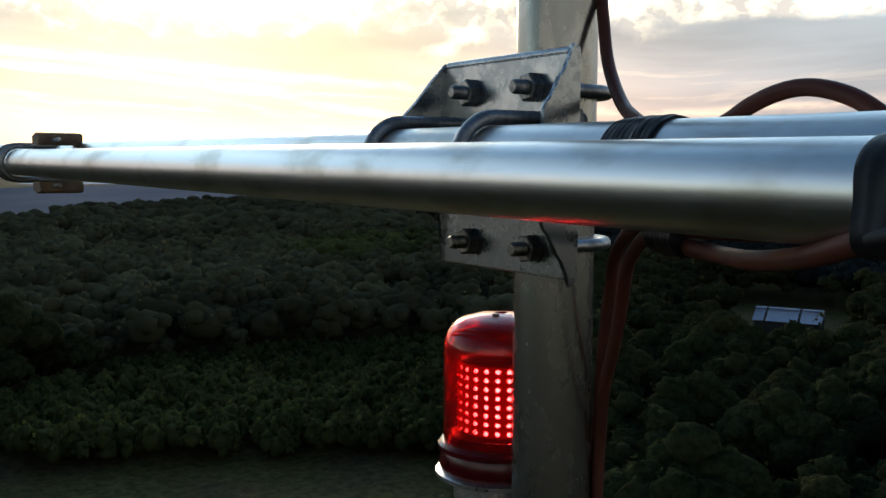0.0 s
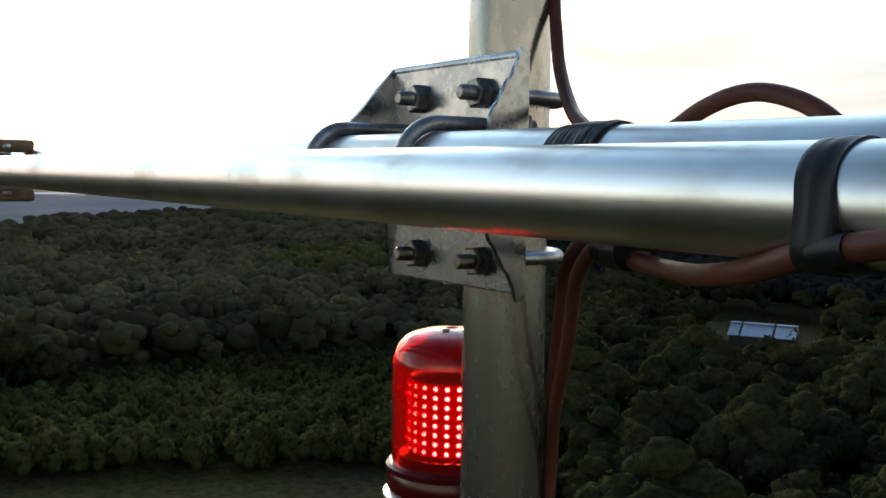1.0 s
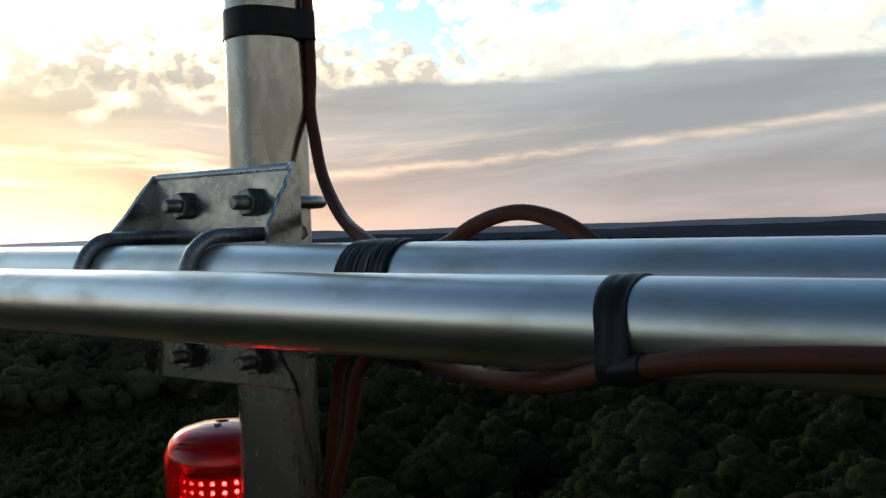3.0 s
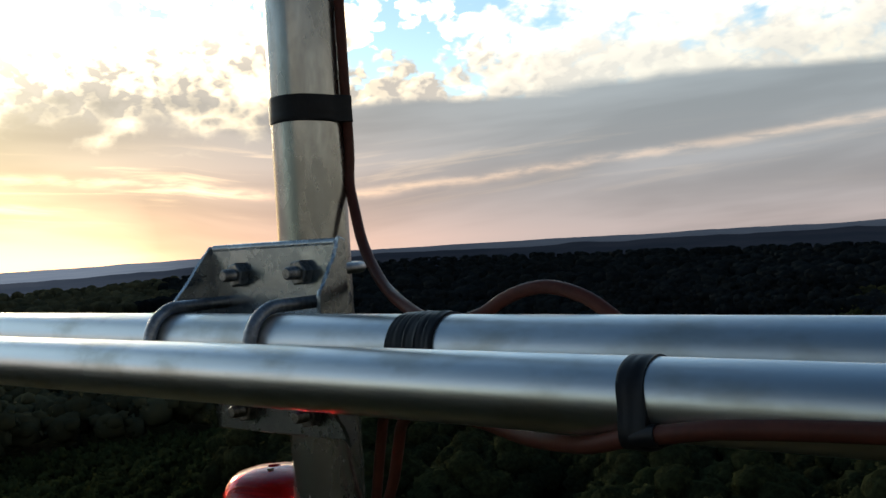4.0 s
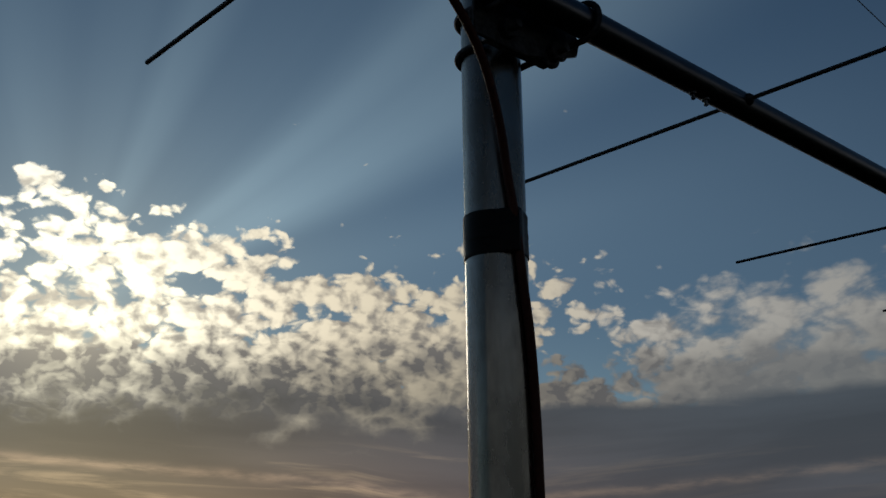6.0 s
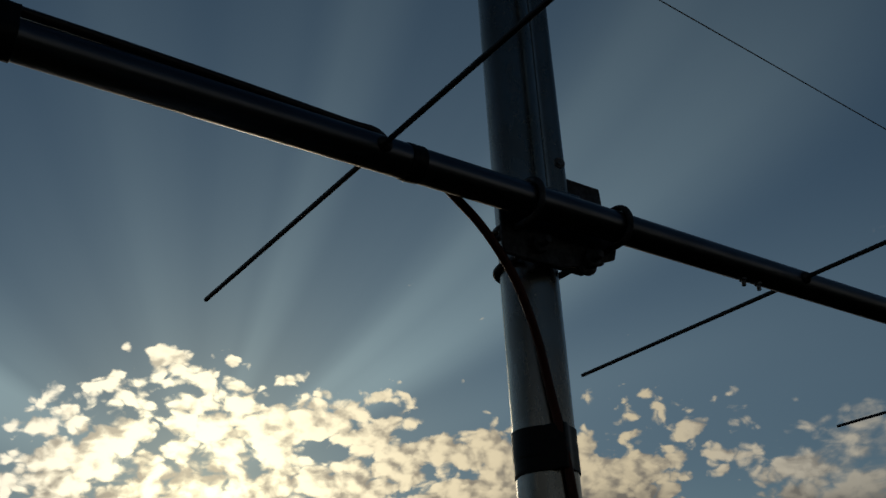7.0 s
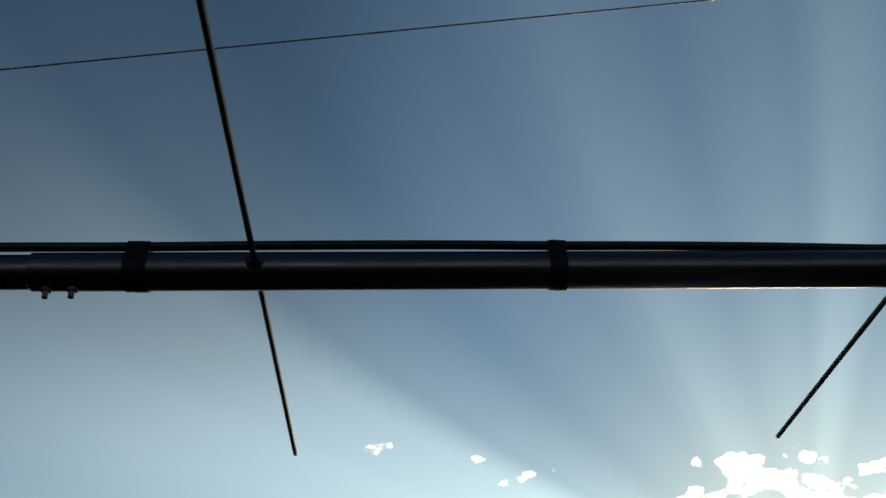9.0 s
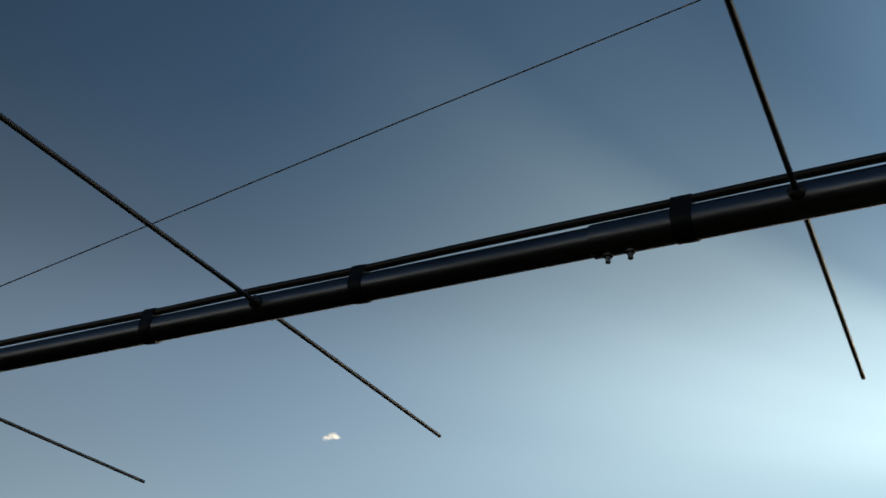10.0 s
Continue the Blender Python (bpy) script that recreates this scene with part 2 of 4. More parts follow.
    rib = m("ADD", m("SUBTRACT", slope, 2.9), m("MULTIPLY", m("SUBTRACT", w.noise(w.vector(m("MULTIPLY", az, 0.16), 2.0), 1.0, 3.0), 0.5), 0.9))
    rib = m("MULTIPLY", fall(m("MULTIPLY", rib, rib), 0.07), w.ramp(w.noise(w.vector(m("MULTIPLY", az, 0.3), m("MULTIPLY", el, 1.2), 6.0), 1.0, 4.0, 0.6), 0.36, 0.62, 0.15, 1.0))
    layer_colour = w.plus(layer_colour, w.scale((1.0, 0.66, 0.38), m("MULTIPLY", rib, m("ADD", 0.16, m("MULTIPLY", wide_sun, 0.55)))))
    broad = w.noise(w.vector(m("MULTIPLY", az, 0.045), m("MULTIPLY", slope, 0.34)), 1.0, 4.0, 0.5, 0.3)
    layer_colour = w.scale(layer_colour, m("MULTIPLY", w.ramp(broad, 0.34, 0.66, 0.94, 1.28), m("MAXIMUM", w.ramp(el, 0.5, 6.0, 0.84, 1.0), w.ramp(az, 46.0, 56.0))))
    colour = w.mix(layer, colour, layer_colour)
    colour = w.plus(colour, w.scale((1.0, 0.86, 0.50), m("ADD", m("MULTIPLY", fall(ang, 3.5), 0.8), m("MULTIPLY", near_sun, 0.10))))

    colour = w.scale(colour, w.ramp(ang, 102.0, 54.0, 1.0, 1.52))
    colour = w.scale(colour, w.ramp(m("MULTIPLY", w.ramp(az, 78.0, 104.0), w.ramp(el, 19.0, 32.0)), 0.0, 1.0, 1.0, 0.68))
    back = w.add("ShaderNodeBackground")
    w.link(colour, back.inputs[0])
    back.inputs[1].default_value = 1.0
    w.link(back.outputs[0], w.add("ShaderNodeOutputWorld").inputs[0])


build_sky()

sun = new("sun", bpy.data.lights.new("sun", "SUN"))
sun.data.energy, sun.data.angle, sun.data.color = 0.7, radians(10), (1.0, 0.86, 0.66)
sun.matrix_world = look((0, 0, 30), Vector((0, 0, 30)) - SUN_DIR)


# ---------------------------------------------------------------- materials
def material(name):
    mat = bpy.data.materials.new(name)
    mat.use_nodes = True
    n = Nodes(mat.node_tree)
    bsdf = n.add("ShaderNodeBsdfPrincipled")
    n.link(bsdf.outputs[0], n.add("ShaderNodeOutputMaterial").inputs[0])
    return mat, n, bsdf


def bumped(n, bsdf, height, strength, distance):
    bump = n.add("ShaderNodeBump")
    bump.inputs["Strength"].default_value, bump.inputs["Distance"].default_value = strength, distance
    n.link(height, bump.inputs["Height"])
    n.link(bump.outputs[0], bsdf.inputs["Normal"])


def stretched(n, sx, sy, sz):
    co = n.add("ShaderNodeTexCoord").outputs["Object"]
    node = n.add("ShaderNodeMapping")
    n.link(co, node.inputs[0])
    node.inputs["Scale"].default_value = (sx, sy, sz)
    return node.outputs[0]


def metal(name, light, dark, rough_lo, rough_hi, scale, along=(1, 1, 1), fine=6.0, bump=0.1, metallic=1.0):
    """Bare metal with blotches at one scale, grain at a finer one, and uneven gloss."""
    mat, n, bsdf = material(name)
    co = stretched(n, *along)
    blot = n.noise(co, scale, 5.0, 0.6)
    grain = n.noise(co, scale * fine, 3.0, 0.6)
    both = n.math("ADD", n.math("MULTIPLY", blot, 0.65), n.math("MULTIPLY", grain, 0.35))
    n.link(n.mix(n.ramp(both, 0.38, 0.66), dark, light), bsdf.inputs["Base Color"])
    n.link(n.ramp(both, 0.35, 0.7, rough_hi, rough_lo), bsdf.inputs["Roughness"])
    bsdf.inputs["Metallic"].default_value = metallic
    bumped(n, bsdf, grain, bump, 0.0006)
    return mat


def plain(name, light, dark, rough, scale, bump=0.15, distance=0.001, spec=0.5):
    mat, n, bsdf = material(name)
    co = stretched(n, 1, 1, 1)
    big, small = n.noise(co, scale, 4.0, 0.6), n.noise(co, scale * 7, 3.0, 0.6)
    both = n.math("ADD", n.math("MULTIPLY", big, 0.6), n.math("MULTIPLY", small, 0.4))
    n.link(n.mix(n.ramp(both, 0.35, 0.68), dark, light), bsdf.inputs["Base Color"])
    n.link(n.ramp(both, 0.3, 0.7, rough * 0.85, min(1.0, rough * 1.2)), bsdf.inputs["Roughness"])
    bsdf.inputs["Specular IOR Level"].default_value = spec
    bumped(n, bsdf, small, bump, distance)
    return mat


GALV = metal("galvanised_steel", (0.45, 0.45, 0.43), (0.33, 0.325, 0.30), 0.20, 0.30, 30, (1, 1, 0.45), 2.2, 0.03, 0.94)


def tube_metal(name):
    """Drawn aluminium tube: faint waves, dull oxide patches, lengthwise grain and a few scratches."""
    mat, n, bsdf = material(name)
    co = stretched(n, 0.16, 1, 1)
    wave, grain = n.noise(co, 20, 1.0, 0.4), n.noise(stretched(n, 0.05, 1, 1), 420, 3.0, 0.6)
    oxide = n.ramp(n.noise(stretched(n, 0.5, 1, 1), 30, 4.0, 0.55), 0.46, 0.70)
    scratch = n.ramp(n.noise(stretched(n, 1, 0.25, 3.0), 70, 2.0, 0.5, 1.5), 0.77, 0.82)
    tone = n.mix(oxide, (0.76, 0.755, 0.745), (0.57, 0.545, 0.50))
    tone = n.mix(n.math("MULTIPLY", scratch, 0.15), tone, (0.34, 0.33, 0.31))
    dirt = n.ramp(n.noise(stretched(n, 0.14, 1, 1), 38, 5.0, 0.62, 0.4), 0.54, 0.72)
    tone = n.mix(n.math("MULTIPLY", dirt, 0.26), tone, (0.36, 0.33, 0.30))
    n.link(tone, bsdf.inputs["Base Color"])
    rough = n.math("ADD", n.ramp(grain, 0.3, 0.7, 0.31, 0.35), n.math("MULTIPLY", oxide, 0.03))
    n.link(n.math("ADD", rough, n.math("MULTIPLY", dirt, 0.06)), bsdf.inputs["Roughness"])
    bsdf.inputs["Metallic"].default_value = 1.0
    bumped(n, bsdf, wave, 0.10, 0.0016)
    return mat


ALU = tube_metal("drawn_aluminium")
# the boom's backlit darkness is put into both tones
ALU_BACKLIT = metal("backlit_aluminium", (0.20, 0.21, 0.24), (0.12, 0.125, 0.14), 0.27, 0.40, 16, (1, 0.12, 1), 9.0, 0.08)
ZINC = metal("zinc_plated_sheet", (0.41, 0.435, 0.45), (0.28, 0.30, 0.315), 0.20, 0.32, 34, (1, 1, 1), 5.0, 0.15, 0.95)
STEEL = metal("dull_steel_rod", (0.42, 0.42, 0.43), (0.24, 0.24, 0.25), 0.35, 0.55, 60, (1, 1, 1), 5.0, 0.2)
DARK_STEEL = metal("dark_hardware_steel", (0.30, 0.29, 0.29), (0.15, 0.145, 0.14), 0.35, 0.55, 90, (1, 1, 1), 4.0, 0.25)
NUT = metal("zinc_nut_steel", (0.36, 0.34, 0.32), (0.17, 0.16, 0.15), 0.32, 0.5, 90, (1, 1, 1), 4.0, 0.2)
# much darker than the lower bracket's zinc, for plate, bolts and nuts alike
BLACK_STEEL = metal("dark_bracket_steel", (0.105, 0.105, 0.110), (0.055, 0.055, 0.058), 0.5, 0.7, 60, (1, 1, 1), 4.0, 0.2, 0.6)
BRIGHT = metal("bright_chrome_ring", (0.62, 0.62, 0.63), (0.48, 0.48, 0.50), 0.26, 0.40, 40)
TAPE = plain("black_vinyl_tape", (0.014, 0.014, 0.016), (0.008, 0.008, 0.010), 0.42, 40, 0.06, 0.001, 0.22)
COAX = plain("brown_cable_jacket", (0.125, 0.038, 0.026), (0.086, 0.028, 0.019), 0.45, 45, 0.2, 0.0008, 0.18)
# same brown cable, its darkness against the sky put into the colour
COAX_BACKLIT = plain("backlit_cable_jacket", (0.035, 0.022, 0.018), (0.018, 0.013, 0.012), 0.4, 45, 0.2, 0.0008)
PLUG = plain("black_plastic_plug", (0.03, 0.03, 0.03), (0.02, 0.02, 0.02), 0.4, 90)
OCHRE = plain("weathered_ochre_clamp", (0.26, 0.18, 0.10), (0.13, 0.075, 0.045), 0.7, 60, 0.4)
# rods' blackness against the sky is put in as a non-metal colour
ROD = plain("backlit_element_rod", (0.045, 0.045, 0.05), (0.025, 0.025, 0.028), 0.5, 30)


def red_lens():
    mat, n, bsdf = material("red_beacon_lens")
    co = stretched(n, 1, 1, 1)
    n.link(n.mix(n.noise(co, 60, 3.0), (0.56, 0.022, 0.024), (0.62, 0.028, 0.030)), bsdf.inputs["Base Color"])
    bsdf.inputs["Transmission Weight"].default_value = 0.80
    bsdf.inputs["Roughness"].default_value = 0.015
    bsdf.inputs["IOR"].default_value = 1.45
    return mat


def glowing(name, colour, strength):
    mat, n, bsdf = material(name)
    bsdf.inputs["Base Color"].default_value = (*colour, 1)
    bsdf.inputs["Emission Color"].default_value = (*colour, 1)
    bsdf.inputs["Emission Strength"].default_value = strength
    return mat


LENS = red_lens()
RED_SHELL = plain("dark_red_plastic", (0.11, 0.003, 0.006), (0.075, 0.002, 0.004), 0.22, 50, 0.05)
LED = glowing("lit_led", (1.0, 0.80, 0.78), 620.0)
LED.cycles.emission_sampling = "NONE"
LED_CORE = plain("glowing_lamp_module", (0.10, 0.004, 0.005), (0.06, 0.003, 0.004), 0.4, 60, 0.05)
# module surface glows itself, in place of diode light scattered by the lens
core_shader = LED_CORE.node_tree.nodes["Principled BSDF"]
core_shader.inputs["Emission Color"].default_value = (1.0, 0.012, 0.02, 1)
core_shader.inputs["Emission Strength"].default_value = 0.42


def foliage(name, a, b, c, relief=0.0):
    """Leaves: a different tone for each tree and each clump."""
    mat, n, bsdf = material(name)
    rnd = n.add("ShaderNodeObjectInfo").outputs["Random"]
    isl = n.add("ShaderNodeNewGeometry").outputs["Random Per Island"]
    co = n.add("ShaderNodeTexCoord").outputs["Object"]
    tone = n.mix(rnd, a, b)
    by_tree = n.ramp(n.noise(co, 0.13, 2.0, 0.5), 0.36, 0.64)
    tone = n.mix(n.math("ADD", n.math("MULTIPLY", isl, 0.12), n.math("MULTIPLY", by_tree, 0.75)), tone, c)
    patch = n.noise(co, 0.022, 4.0, 0.65)
    tone = n.scale(tone, n.ramp(patch, 0.32, 0.68, 0.65, 1.4))
    if relief:
        sprays = n.noise(co, 1.7, 4.0, 0.65)
        tone = n.scale(tone, n.ramp(sprays, 0.34, 0.66, 0.70, 1.30))
        bumped(n, bsdf, sprays, relief, 0.9)
    n.link(tone, bsdf.inputs["Base Color"])
    bsdf.inputs["Roughness"].default_value = 0.9
    bsdf.inputs["Specular IOR Level"].default_value = 0.0
    through_leaf = n.add("ShaderNodeBsdfTranslucent")
    n.link(tone, through_leaf.inputs["Color"])
    both = n.add("ShaderNodeMixShader")
    both.inputs[0].default_value = 0.32
    n.link(bsdf.outputs[0], both.inputs[1])
    n.link(through_leaf.outputs[0], both.inputs[2])
    n.link(both.outputs[0], n.tree.nodes["Material Output"].inputs[0])
    return mat


LEAF = foliage("broadleaf_foliage", (0.052, 0.063, 0.028), (0.072, 0.073, 0.034), (0.045, 0.055, 0.026), 0.9)
LEAF_WOOD = foliage("woodland_foliage", (0.046, 0.054, 0.025), (0.046, 0.054, 0.025), (0.069, 0.066, 0.032), 0.9)
# olive leaves, lightened in colour for the haze over the hill
LEAF_HILL = foliage("olive_hillside_foliage", (0.086, 0.084, 0.050), (0.086, 0.084, 0.050), (0.108, 0.105, 0.061))
LEAF_YOUNG = foliage("fresh_plantation_foliage", (0.064, 0.075, 0.027), (0.064, 0.075, 0.027), (0.086, 0.092, 0.034))
# backlit shade and bluish distance are put into this leaf colour
LEAF_FAR = foliage("backlit_distant_foliage", (0.017, 0.022, 0.024), (0.017, 0.022, 0.024), (0.024, 0.028, 0.028))
BARK = plain("grey_brown_bark", (0.06, 0.048, 0.036), (0.035, 0.028, 0.022), 0.9, 3)


def meadow():
    mat, n, bsdf = material("rough_meadow")
    co = n.add("ShaderNodeTexCoord").outputs["Object"]
    big, small = n.noise(co, 0.012, 5.0, 0.6), n.noise(co, 0.35, 5.0, 0.65)
    tone = n.mix(n.ramp(big, 0.4, 0.62), (0.076, 0.062, 0.018), (0.104, 0.083, 0.024))
    tone = n.mix(n.ramp(small, 0.35, 0.7), tone, (0.080, 0.065, 0.018))
    tufts = n.noise(co, 0.8, 6.0, 0.7, 0.4)
    tone = n.mix(n.ramp(n.noise(co, 0.06, 4.0, 0.6), 0.42, 0.60), tone, (0.092, 0.062, 0.026))
    tone = n.scale(tone, n.ramp(tufts, 0.32, 0.68, 0.55, 1.45))
    bumped(n, bsdf, tufts, 0.8, 0.5)
    n.link(tone, bsdf.inputs["Base Color"])
    bsdf.inputs["Roughness"].default_value = 0.95
    bsdf.inputs["Specular IOR Level"].default_value = 0.1
    return mat


MEADOW = meadow()


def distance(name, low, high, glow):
    """Far hills: air haze painted into the colour and into a glow, stronger sunward."""
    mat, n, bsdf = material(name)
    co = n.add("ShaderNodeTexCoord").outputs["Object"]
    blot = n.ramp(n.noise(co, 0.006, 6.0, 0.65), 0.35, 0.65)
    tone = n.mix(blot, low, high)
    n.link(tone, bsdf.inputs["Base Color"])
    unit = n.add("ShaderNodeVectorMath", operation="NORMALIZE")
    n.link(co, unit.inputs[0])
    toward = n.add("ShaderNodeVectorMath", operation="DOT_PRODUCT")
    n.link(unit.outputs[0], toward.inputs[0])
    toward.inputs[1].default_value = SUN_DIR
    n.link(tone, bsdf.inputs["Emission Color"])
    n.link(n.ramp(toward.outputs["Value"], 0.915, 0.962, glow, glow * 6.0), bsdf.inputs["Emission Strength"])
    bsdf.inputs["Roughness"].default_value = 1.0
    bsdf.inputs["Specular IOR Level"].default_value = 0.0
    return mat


HILL_NEAR = distance("near_hills_painted_haze", (0.018, 0.025, 0.038), (0.025, 0.032, 0.046), 0.3)
HILL_FAR = distance("far_hills_painted_haze", (0.062, 0.080, 0.110), (0.076, 0.094, 0.124), 0.42)


# ---------------------------------------------------------------- shape helpers
def part(name, bm, mat, parent=None, label="", smooth=True):
    """Links a bmesh as one mesh object, under a thing or a part."""
    mesh = bpy.data.meshes.new(name)
    bmesh.ops.recalc_face_normals(bm, faces=bm.faces)
    bm.to_mesh(mesh)
    bm.free()
    mesh.materials.append(mat)
    if smooth:
        mesh.shade_smooth()
        mesh.set_sharp_from_angle(angle=radians(38))
    ob = new(name, mesh)
    ob.parent = parent
    if label:
        ob["label"] = label
    return ob


def thing(name, label, category, group="", at=(0, 0, 0)):
    ob = new(name)
    ob.location = at
    ob.empty_display_size = 0.05
    return tagged(ob, label, category, group)


def frame_of(axis):
    axis = Vector(axis).normalized()
    side = axis.cross(Vector((0, 0, 1)) if abs(axis.z) < 0.9 else Vector((1, 0, 0))).normalized()
    return axis, side, axis.cross(side).normalized()


def ring(bm, centre, side, up, r, count):
    return [bm.verts.new(Vector(centre) + side * (r * math.cos(a)) + up * (r * math.sin(a)))
            for a in (2 * math.pi * k / count for k in range(count))]


def skin(bm, rings, closed=False):
    pairs = list(zip(rings, rings[1:])) + ([(rings[-1], rings[0])] if closed else [])
    for a, b in pairs:
        for k in range(len(a)):
            bm.faces.new((a[k], a[(k + 1) % len(a)], b[(k + 1) % len(a)], b[k]))


def turned(bm, p0, axis, profile, count=48, closed=False):
    """A turned form: profile rows of distance along the axis and radius."""
    axis, side, up = frame_of(axis)
    rings = [ring(bm, Vector(p0) + axis * d, side, up, max(r, 1e-5), count) for d, r in profile]
    skin(bm, rings, closed)
    if not closed:
        bm.faces.new(rings[0])
        bm.faces.new(rings[-1])
    return bm


def pipe(p0, p1, r, wall=0.002, count=48):
    """A hollow pipe with open ends and softened rims."""
    p0, p1 = Vector(p0), Vector(p1)
    length = (p1 - p0).length
    edge = min(0.0006, wall / 3)
    outer = [(0, r - edge), (edge, r), (length - edge, r), (length, r - edge)]
    inner = [(length, r - wall), (0, r - wall)]
    return turned(bmesh.new(), p0, p1 - p0, outer + inner, count, closed=True)


def smooth_path(points, steps=8):
    pts = [Vector(p) for p in points]
    pts = [pts[0] * 2 - pts[1]] + pts + [pts[-1] * 2 - pts[-2]]
    out = []
    for a, b, c, d in zip(pts, pts[1:], pts[2:], pts[3:]):
        for k in range(steps):
            t = k / steps
            out.append(0.5 * (2 * b + (c - a) * t + (2 * a - 5 * b + 4 * c - d) * t * t + (3 * b - a - 3 * c + d) * t ** 3))
    return out + [pts[-2]]


def sweep(points, r, count=14, steps=8, smooth=True):
    """A round bar or cable along a path."""
    path = smooth_path(points, steps) if smooth else [Vector(p) for p in points]
    bm = bmesh.new()
    tangent, side, up = frame_of(path[1] - path[0])
    rings = []
    for k, p in enumerate(path):
        ahead = (path[min(k + 1, len(path) - 1)] - path[max(k - 1, 0)]).normalized()
        side = (side - ahead * side.dot(ahead)).normalized()
        up = ahead.cross(side)
        rings.append(ring(bm, p, side, up, r, count))
    skin(bm, rings)
    bm.faces.new(rings[0])
    bm.faces.new(rings[-1])
    return bm


def slab(outline, origin, u, v, thickness, bevel=0.0008):
    """A plate: an outline in the plane of u and v, given a thickness along their normal."""
    bm = bmesh.new()
    origin, u, v = Vector(origin), Vector(u).normalized(), Vector(v).normalized()
    n = u.cross(v)
    front = [bm.verts.new(origin + u * a + v * b) for a, b in outline]
    back = [bm.verts.new(x.co + n * thickness) for x in front]
    bm.faces.new(front)
    bm.faces.new(back[::-1])
    for k in range(len(front)):
        j = (k + 1) % len(front)
        bm.faces.new((front[k], back[k], back[j], front[j]))
    if bevel:
        bmesh.ops.bevel(bm, geom=list(bm.edges), offset=bevel, segments=1, affect="EDGES")
    return bm


def nut(p, axis, across=0.017, height=0.008, turn=0.3):
    """A hexagonal nut on a washer."""
    bm = bmesh.new()
    axis, side, up = frame_of(axis)
    c, s = math.cos(turn), math.sin(turn)
    side, up = side * c + up * s, up * c - side * s
    r = across / math.sqrt(3)
    rings = [ring(bm, Vector(p) + axis * d, side, up, q, 6) for d, q in
             ((0.0015, r * 0.97), (0.0022, r), (height - 0.001, r), (height, r * 0.88))]
    skin(bm, rings)
    bm.faces.new(rings[0])
    bm.faces.new(rings[-1])
    turned(bm, p, axis, [(0, r * 1.32), (0.0014, r * 1.32), (0.0018, r * 1.25)], 24)
    return bm


def stud(p, axis, length, r):
    """A threaded end: shallow turns of thread and a chamfered tip."""
    rows, d, pitch = [], 0.0, 0.00125
    while d < length - 0.002:
        rows += [(d, r * 0.9), (d + pitch / 2, r)]
        d += pitch
    rows += [(length - 0.001, r * 0.9), (length, r * 0.72)]
    return turned(bmesh.new(), p, axis, rows, 20)


def tape_turn(p0, axis, start, width, r, lift, rng, bulge=None, count=56, crease_depth=0.0003, slant=0.0):
    """One turn of tape round a bar, slightly skewed and creased. bulge: where a cable lies beneath, as (direction, height, width)."""
    axis, side, up = frame_of(axis)
    bm = bmesh.new()
    skew, phase, crease = rng.uniform(-1, 1) * 0.0016, rng.uniform(0, 6.28), rng.uniform(0, 6.28)
    rings = []
    steps = [(0.0, -0.0002), (0.02, 0.0003)] + [(t, 0.0003 + rng.uniform(0, crease_depth)) for t in (0.12, 0.2, 0.27, 0.36, 0.45, 0.55, 0.63, 0.72, 0.8, 0.9)] + [(0.98, 0.0003), (1.0, -0.0002)]
    for t, h in steps:
        verts = []
        drift = rng.uniform(0, 6.28)
        for k in range(count):
            a = 2 * math.pi * k / count
            way = side * math.cos(a) + up * math.sin(a)
            q = r + lift + h * (0.7 + 0.5 * math.sin(2 * a + drift)) + 0.00016 * math.sin(3 * a + phase + 5 * t)
            if bulge:
                d = Vector(bulge[0]) - axis * axis.dot(Vector(bulge[0]))
                q += bulge[1] * math.exp(-(way.angle(d) / bulge[2]) ** 2)
            edge = 0.00025 * math.sin(4 * a + crease) if t in (0.0, 1.0, 0.02, 0.98) else 0.0
            verts.append(bm.verts.new(Vector(p0) + axis * (start + t * width + skew * math.sin(a + phase) + edge + slant * (0.2 + way.z)) + way * q))
        rings.append(verts)
    skin(bm, rings)
    bm.faces.new(rings[0])
    bm.faces.new(rings[-1])
    return bm


def u_bolt_path(centre, axis, radius, reach, back):
    """Points of a U round a bar: centre and axis of the bar, the way in which the legs point, their length behind the centre."""
    axis = Vector(axis).normalized()
    reach = Vector(reach).normalized()
    across = axis.cross(reach).normalized()
    pts = [Vector(centre) + across * radius + reach * back]
    for k in range(17):
        a = math.pi * k / 16
        pts.append(Vector(centre) + across * (radius * math.cos(a)) - reach * (radius * math.sin(a)))
    pts.append(Vector(centre) - across * radius + reach * back)
    return pts


# ---------------------------------------------------------------- mast
GROUND = -35.0
MAST_R = 0.03015
mast = thing("mast", "galvanised steel pipe mast, weathered and streaked", "mast", at=(0, 0, GROUND))


def child(ob):
    """Keeps a part where it was modelled in world space under a thing that stands on the ground."""
    ob.matrix_parent_inverse = Matrix.Translation(-ob.parent.location)
    return ob


child(part("pipe", pipe((0, 0, GROUND), (0, 0, 2.6), MAST_R, 0.004, 64), GALV, mast))
child(part("footing", turned(bmesh.new(), (0, 0, GROUND - 0.4), (0, 0, 1), [(0, 0.5), (0.7, 0.5), (0.72, 0.48)], 32),
           plain("concrete", (0.42, 0.41, 0.39), (0.30, 0.29, 0.28), 0.9, 6), mast, "grey concrete footing"))

